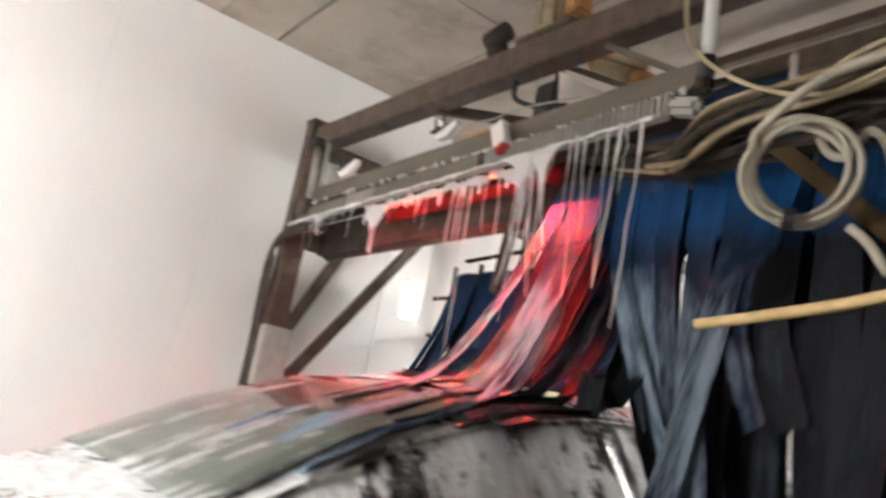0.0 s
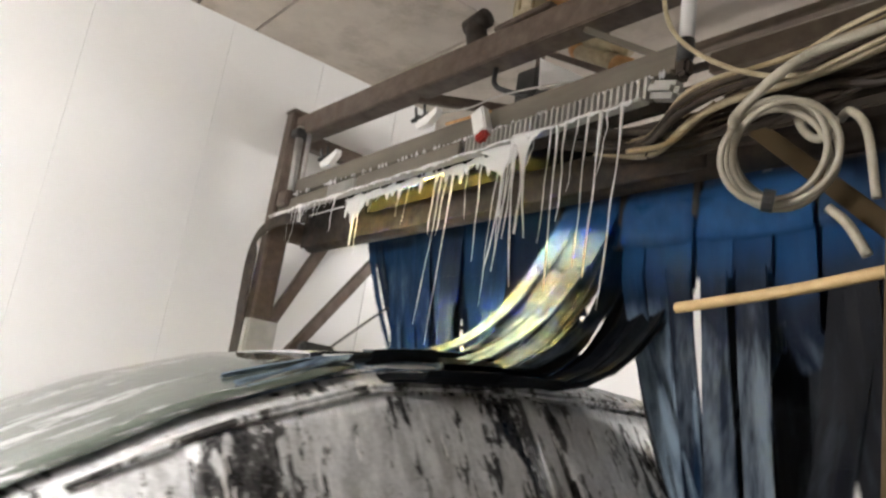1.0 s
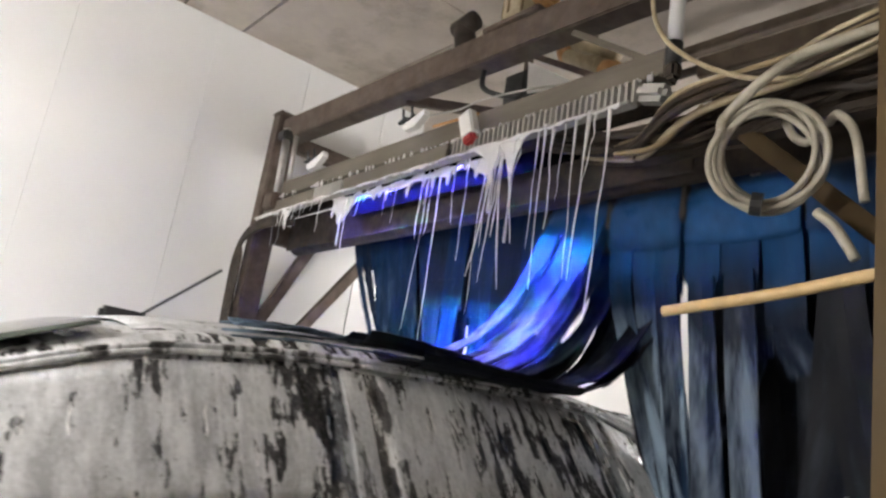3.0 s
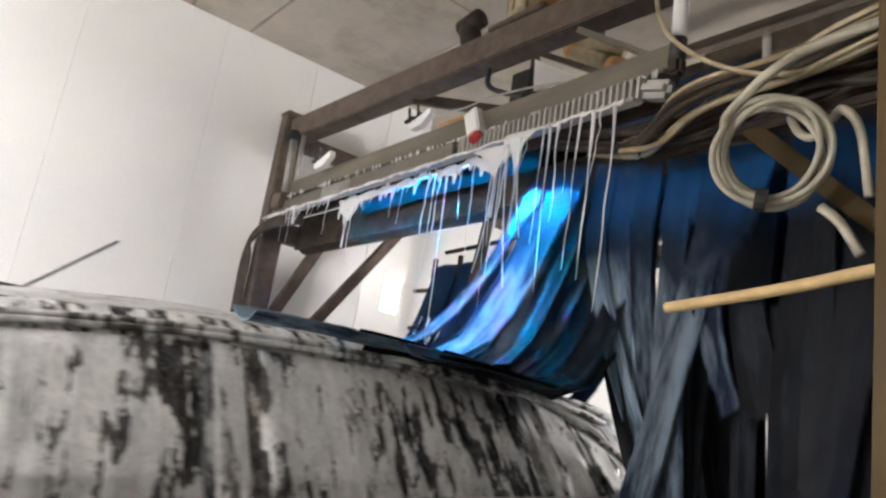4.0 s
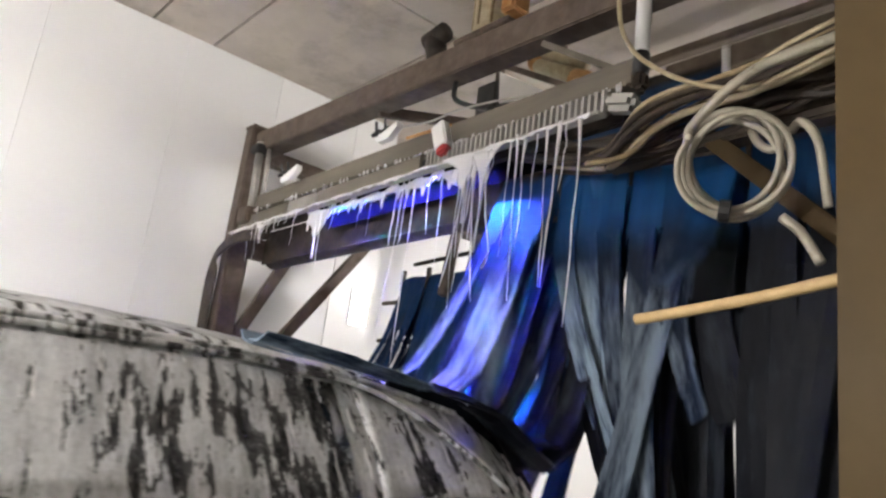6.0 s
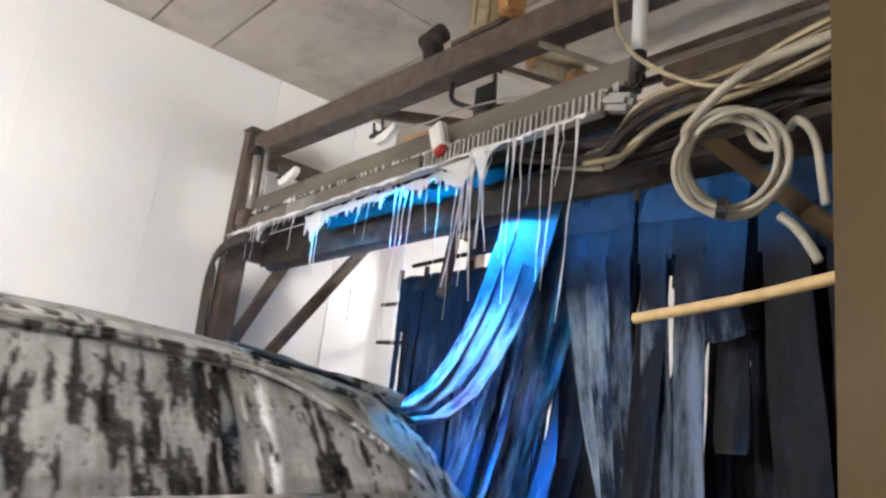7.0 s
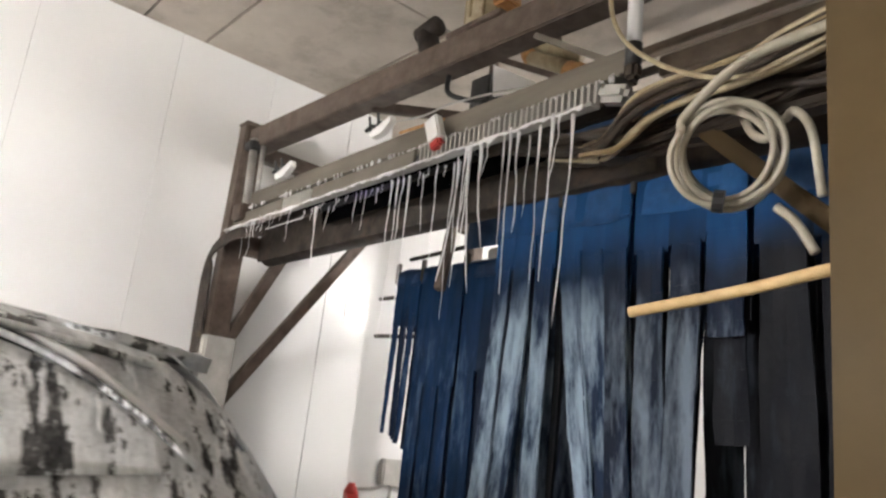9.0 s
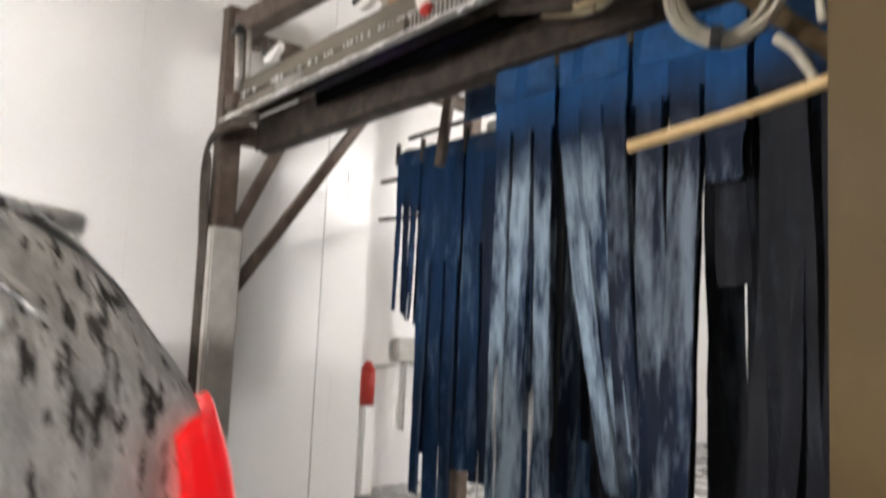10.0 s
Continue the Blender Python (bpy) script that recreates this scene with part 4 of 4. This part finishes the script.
    # hoses that bend down along the far post
    for i in range(5):
        o = .022 * i
        hose("hose", [(-3.45, 1.66, 2.25 - o * .4), (-3.66, 1.60, 2.25 - o * .5), (-3.86 - o * .3, 1.59, 2.19 - o * .6), (-3.97 + o, 1.60, 2.05), (-3.985 + o, 1.61, 1.8), (-3.985 + o, 1.62, 1.5), (-3.985 + o, 1.62, .4)], .010, M_TUBE, "dark grimy hose running down the gantry post")
    p = thing("drop_pipe", "white plastic drop pipe with dark coupling", "pipe")
    part("pipe", rod_bm((-1.10, 1.5, CEIL), (-1.09, 1.5, 2.39), .021, 16), M_WHITE, p, "", True)
    part("coupling", rod_bm((-1.09, 1.5, 2.40), (-1.09, 1.5, 2.34), .023, 12), M_BLACK, p, "dark coupling", True)
    part("valve", box_bm((-1.108, 1.48, 2.29), (-1.068, 1.52, 2.34), .01), M_SOOT, p)
    r = tagged(part("hose_end", hose_bm([(-.742, 1.05, 1.557), (-.60, 1.05, 1.573), (-.51, 1.05, 1.585), (-.42, 1.05, 1.60), (-.36, 1.06, 1.61)], .0095, 10, 6), M_ROPE, None, "", True), "tan hose end sticking out beside the pillar", "hose")
    # motor on the top beam
    t = thing("drive_motor", "dirty cream drive motor on the top beam", "motor", (-2.02, 1.78, 2.905))
    part("base", box_bm((-.16, -.08, 0), (.16, .08, .025), .004), M_STEEL, t)
    part("body", rod_bm((-.02, 0, .025), (-.02, 0, .30), .075, 20), M_HOSE, t, "cream motor body", True)
    for k in range(8):
        a = k * math.pi / 4
        part("rib", box_bm((-.02 + .074 * math.cos(a) - .006, .074 * math.sin(a) - .006, .05), (-.02 + .074 * math.cos(a) + .006, .074 * math.sin(a) + .006, .27), .002), M_OLD, t)
    part("terminal_box", box_bm((.07, -.05, .08), (.15, .05, .2), .012), M_RUST, t)
    k = thing("valve_lump", "dark lump of fittings beside the motor", "valve", (-2.36, 1.78, 2.9))
    part("body", rod_bm((0, 0, 0), (-.05, 0, .14), .05, 14), M_TUBE, k, "", True)
    part("cap", rod_bm((-.1, 0, .15), (.02, 0, .17), .045, 12), M_TUBE, k, "", True)
    # gearbox with white guard under the beam
    gb = thing("gearbox", "cream and rust-orange gearbox with white guard plate", "gearbox", (-2.45, 2.5, 3.15))
    for a, b, r in (((-.06, .06, .16), (.24, .06, 0.0), .04), ((-.02, .06, .22), (.28, .06, .06), .032)):
        part("cylinder", rod_bm(a, b, r, 16), M_HOSE, gb, "cream cylinder", True)
    part("end_cap", rod_bm((.22, .05, -.02), (.29, .05, -.055), .062, 16), M_RUST, gb, "rusty orange end cap", True)
    part("end_cap", rod_bm((-.04, .08, .19), (-.09, .08, .215), .07, 16), M_RUST, gb, "", True)
    part("edge_bar", bar_bm((-.28, -.05, .20), (.25, -.05, -.10), .03, .03, .003), M_STEEL, gb)
    bm = bmesh.new()
    f = bm.faces.new([bm.verts.new((x, -.055, z)) for x, z in ((-.22, .12), (.16, -.12), (-.2, -.07))])
    bm.normal_update()
    bmesh.ops.solidify(bm, geom=[f], thickness=.012)
    bmesh.ops.recalc_face_normals(bm, faces=bm.faces[:])
    part("guard", bm, M_WHITE, gb, "white triangular guard")
    part("bracket", box_bm((-.40, -.06, -.12), (-.24, .05, .09), .012), M_BLACK, gb)
    part("foot", box_bm((-.46, -.08, -.19), (-.2, .06, -.115), .008), M_BLACK, gb)
    part("hanger", bar_bm((-.32, .03, .08), (-.32, .03, .34), .04, .04), M_STEEL, gb)
    part("hanger", bar_bm((.1, .08, .1), (.1, .08, .34), .03, .03), M_STEEL, gb)
    tr = thing("tie_bar", "galvanised tie bar under the beam", "bar")
    part("bar", bar_bm((-1.66, 1.70, 2.73), (-1.27, 1.70, 2.48), .018, .022, .003), M_ALU, tr)
    part("lug", box_bm((-1.29, 1.67, 2.42), (-1.24, 1.73, 2.50), .005), M_RUST, tr)

    def nozzle(x, y, z, s):
        b = thing("spray_bracket", "white spray bracket with black wing screws", "bracket", (x, y, z), "spray brackets")
        bm = bmesh.new()
        pts = [(-.07, -.03), (.07, .015), (.075, -.01), (.02, -.05), (-.05, -.055)]
        f = bm.faces.new([bm.verts.new((a * s, 0, c * s)) for a, c in pts])
        bm.normal_update()
        bmesh.ops.solidify(bm, geom=[f], thickness=.03)
        bmesh.ops.recalc_face_normals(bm, faces=bm.faces[:])
        part("plate", bm, M_WHITE, b)
        for a in (-.09, -.03):
            part("wing_screw", rod_bm((a * s, -.01, -.01), (a * s + .01, -.03, .05), .006, 8), M_BLACK, b)
            part("knob", rod_bm((a * s - .03, -.012, .0), (a * s + .02, -.012, .012), .009, 8), M_BLACK, b)
    nozzle(-3.22, 1.62, 2.52, 1.1)
    nozzle(-2.38, 1.60, 2.53, 1.0)
    sb = thing("sensor", "small white sensor box with a red tip", "sensor", (-2.03, 1.59, 2.415))
    bm = box_bm((-.035, -.02, -.055), (.035, .02, .055), .006)
    bmesh.ops.rotate(bm, matrix=Matrix.Rotation(radians(-22), 3, "Y"), verts=bm.verts[:])
    part("case", bm, M_WHITE, sb)
    bm = box_bm((-.028, -.022, -.085), (.028, .018, -.05), .008)
    bmesh.ops.rotate(bm, matrix=Matrix.Rotation(radians(-22), 3, "Y"), verts=bm.verts[:])
    part("tip", bm, M_RED, sb, "red sensor tip")
    part("clip", rod_bm((-.25, .02, .06), (.02, .02, .05), .006, 8), M_RUST, sb)
    hose("cable", [(-2.45, 1.66, 2.58), (-2.21, 1.66, 2.55), (-2.05, 1.66, 2.555), (-1.80, 1.66, 2.53), (-1.5, 1.66, 2.475), (-1.35, 1.66, 2.45)], .004, M_GREY, "thin grey cable over the rail", "cable", "cables")
    hose("cable", [(-2.22, 1.78, 2.80), (-2.17, 1.74, 2.68), (-2.08, 1.74, 2.62), (-1.95, 1.75, 2.57)], .011, M_BLACK, "black flexible cable under the beam", "cable", "cables")
    # white pipes and tan strut under the hose coil
    w1 = thing("pipe_bend", "milky plastic pipe bends behind the coil", "pipe")
    part("bend", hose_bm([(-.775, 1.5, 2.095), (-.755, 1.5, 2.055), (-.725, 1.5, 2.035), (-.70, 1.5, 2.06), (-.685, 1.5, 2.075)], .010, 10, 5), M_CLEAR, w1, "", True)
    part("bend", hose_bm([(-.69, 1.52, 2.08), (-.66, 1.5, 2.085), (-.625, 1.5, 2.03), (-.605, 1.5, 1.88)], .010, 10, 5), M_CLEAR, w1, "", True)
    part("bend", hose_bm([(-.70, 1.5, 1.87), (-.66, 1.5, 1.83), (-.62, 1.5, 1.76)], .011, 10, 5), M_CLEAR, w1, "", True)
    tagged(part("diagonal_strut", bar_bm((-.98, 1.62, 2.19), (-.55, 1.60, 1.78), .03, .045), M_BEIGE), "tan diagonal strut on the gantry", "strut")
    # a glowing rectangle added as the bright spot on the wall
    wl = thing("wall_glow", "small glowing white rectangle on the wall", "lamp", (WALL_X + .002, 2.78, 2.12))
    part("case", box_bm((0, -.075, -.135), (.008, .075, .135), .003), M_WHITE, wl)
    part("lens", box_bm((.006, -.065, -.125), (.022, .065, .125), .008), M_WALL_GLOW, wl, "glowing face")
    wb = thing("white_box", "white plastic box hanging under the rear frame", "box")
    part("case", box_bm((-2.88, 2.72, 2.16), (-2.60, 2.78, 2.34), .012), M_WHITE, wb)
    part("hanger", rod_bm((-2.74, 2.75, 2.34), (-2.74, 2.62, 2.93), .008), M_TUBE, wb)
    j = thing("junction_box", "grey junction box with conduits on the wall", "junction box", (-4.52, 3.48, 1.0))
    part("case", box_bm((0, -.09, -.08), (.07, .09, .1), .012), M_GREY, j)
    part("conduit", hose_bm([(.03, -.3, -.12), (.03, -.12, -.11), (.03, 0, -.08), (.03, .15, -.12), (.03, .3, -.2)], .012, 8, 5), M_GALV, j, "", True)
    part("conduit", rod_bm((.03, .02, -.08), (.03, .02, -.6), .012), M_GALV, j)
    x = thing("extinguisher", "red cylinder standing at the wall recess", "cylinder", (-4.38, 3.08, 0))
    part("body", rod_bm((0, 0, .62), (0, 0, .86), .055, 18), M_RED, x, "", True)
    part("neck", rod_bm((0, 0, .86), (0, 0, .93), .055, 18, None, .02), M_RED, x, "", True)
    part("stand", box_bm((-.05, -.05, 0), (.05, .05, .62), .01), M_WHITE, x)
    part("sleeve", box_bm((-3.97, 1.62, 0), (-3.83, 1.80, 1.70), .01), M_GREY, None)
    tagged(bpy.data.objects["sleeve"], "grey plastic sleeve round the gantry post", "sleeve")


fittings()


# ---- what moves ----
LAMP_STEPS = [(0, 0), (.15, 1), (.54, 2), (.98, 3), (1.33, 4), (1.65, 5), (2.06, 6), (2.35, 10), (2.65, 11), (2.95, 12), (3.64, 13), (3.96, 14), (4.35, 15), (4.78, 16), (5.2, 20), (5.42, 19.42), (5.62, 21),
              (5.95, 22), (6.25, 23), (6.5, 24), (7.06, 25), (7.46, 26), (7.8, 30), (8.16, 28)]


def motions():
    walk(CAR, [(t, pose(CAR_X, y, 0)) for t, y in CAR_ROWS])
    walk(NEAR, NEAR_ROWS)
    walk(FAR, FAR_ROWS)
    walk(FLAP, [(k / 10, pose(0, *rear_flap(k / 10))) for k in range(101)])
    strip_rows(NEAR_STRIPS, near_carrier, NEAR_CHAINS, .22)
    strip_rows(FAR_STRIPS, far_carrier, FAR_CHAINS, .06)
    rows = [(0, pose(0, 0, 0))]
    for (_, a), (t, b) in zip(LAMP_STEPS, LAMP_STEPS[1:]):
        n = max(1, round(abs(b - a)))
        for k in range(n + 1):
            rows.append((t + (k - n / 2) / 15, pose(0, 0, 0, -STEP * (a + (b - a) * k / n))))
    walk(DRUM, rows + [(10, pose(0, 0, 0, -STEP * LAMP_STEPS[-1][1]))])
    rnd = random.Random(2)
    for ob in STRANDS + WEBS:
        x, y, z = ob.location
        slow, ph, end = rnd.uniform(.008, .03), rnd.uniform(0, 6), rnd.uniform(8.34, 8.5) if ob in WEBS else rnd.uniform(8.9, 9.55)
        rows = [(t, pose(x, y, z + .012 - slow * (.5 + .5 * math.sin(2.1 * t + ph)), rnd.uniform(-1.5, 1.5), rnd.uniform(-2, 2))) for t in np.arange(0, end - .05, .4)]
        q = rows[-1][1].translation.z
        rows += [(end, pose(x, y, q))]
        for k in (1, 2, 3, 4, 5, 6):
            if end + .12 * k < 10:
                rows.append((end + .12 * k, pose(x, y, q - 4.9 * (.12 * k) ** 2)))
        rows.append((10, pose(x, y, min(q - 4.9 * min(10 - end, .75) ** 2, q))))
        walk(ob, rows)


motions()
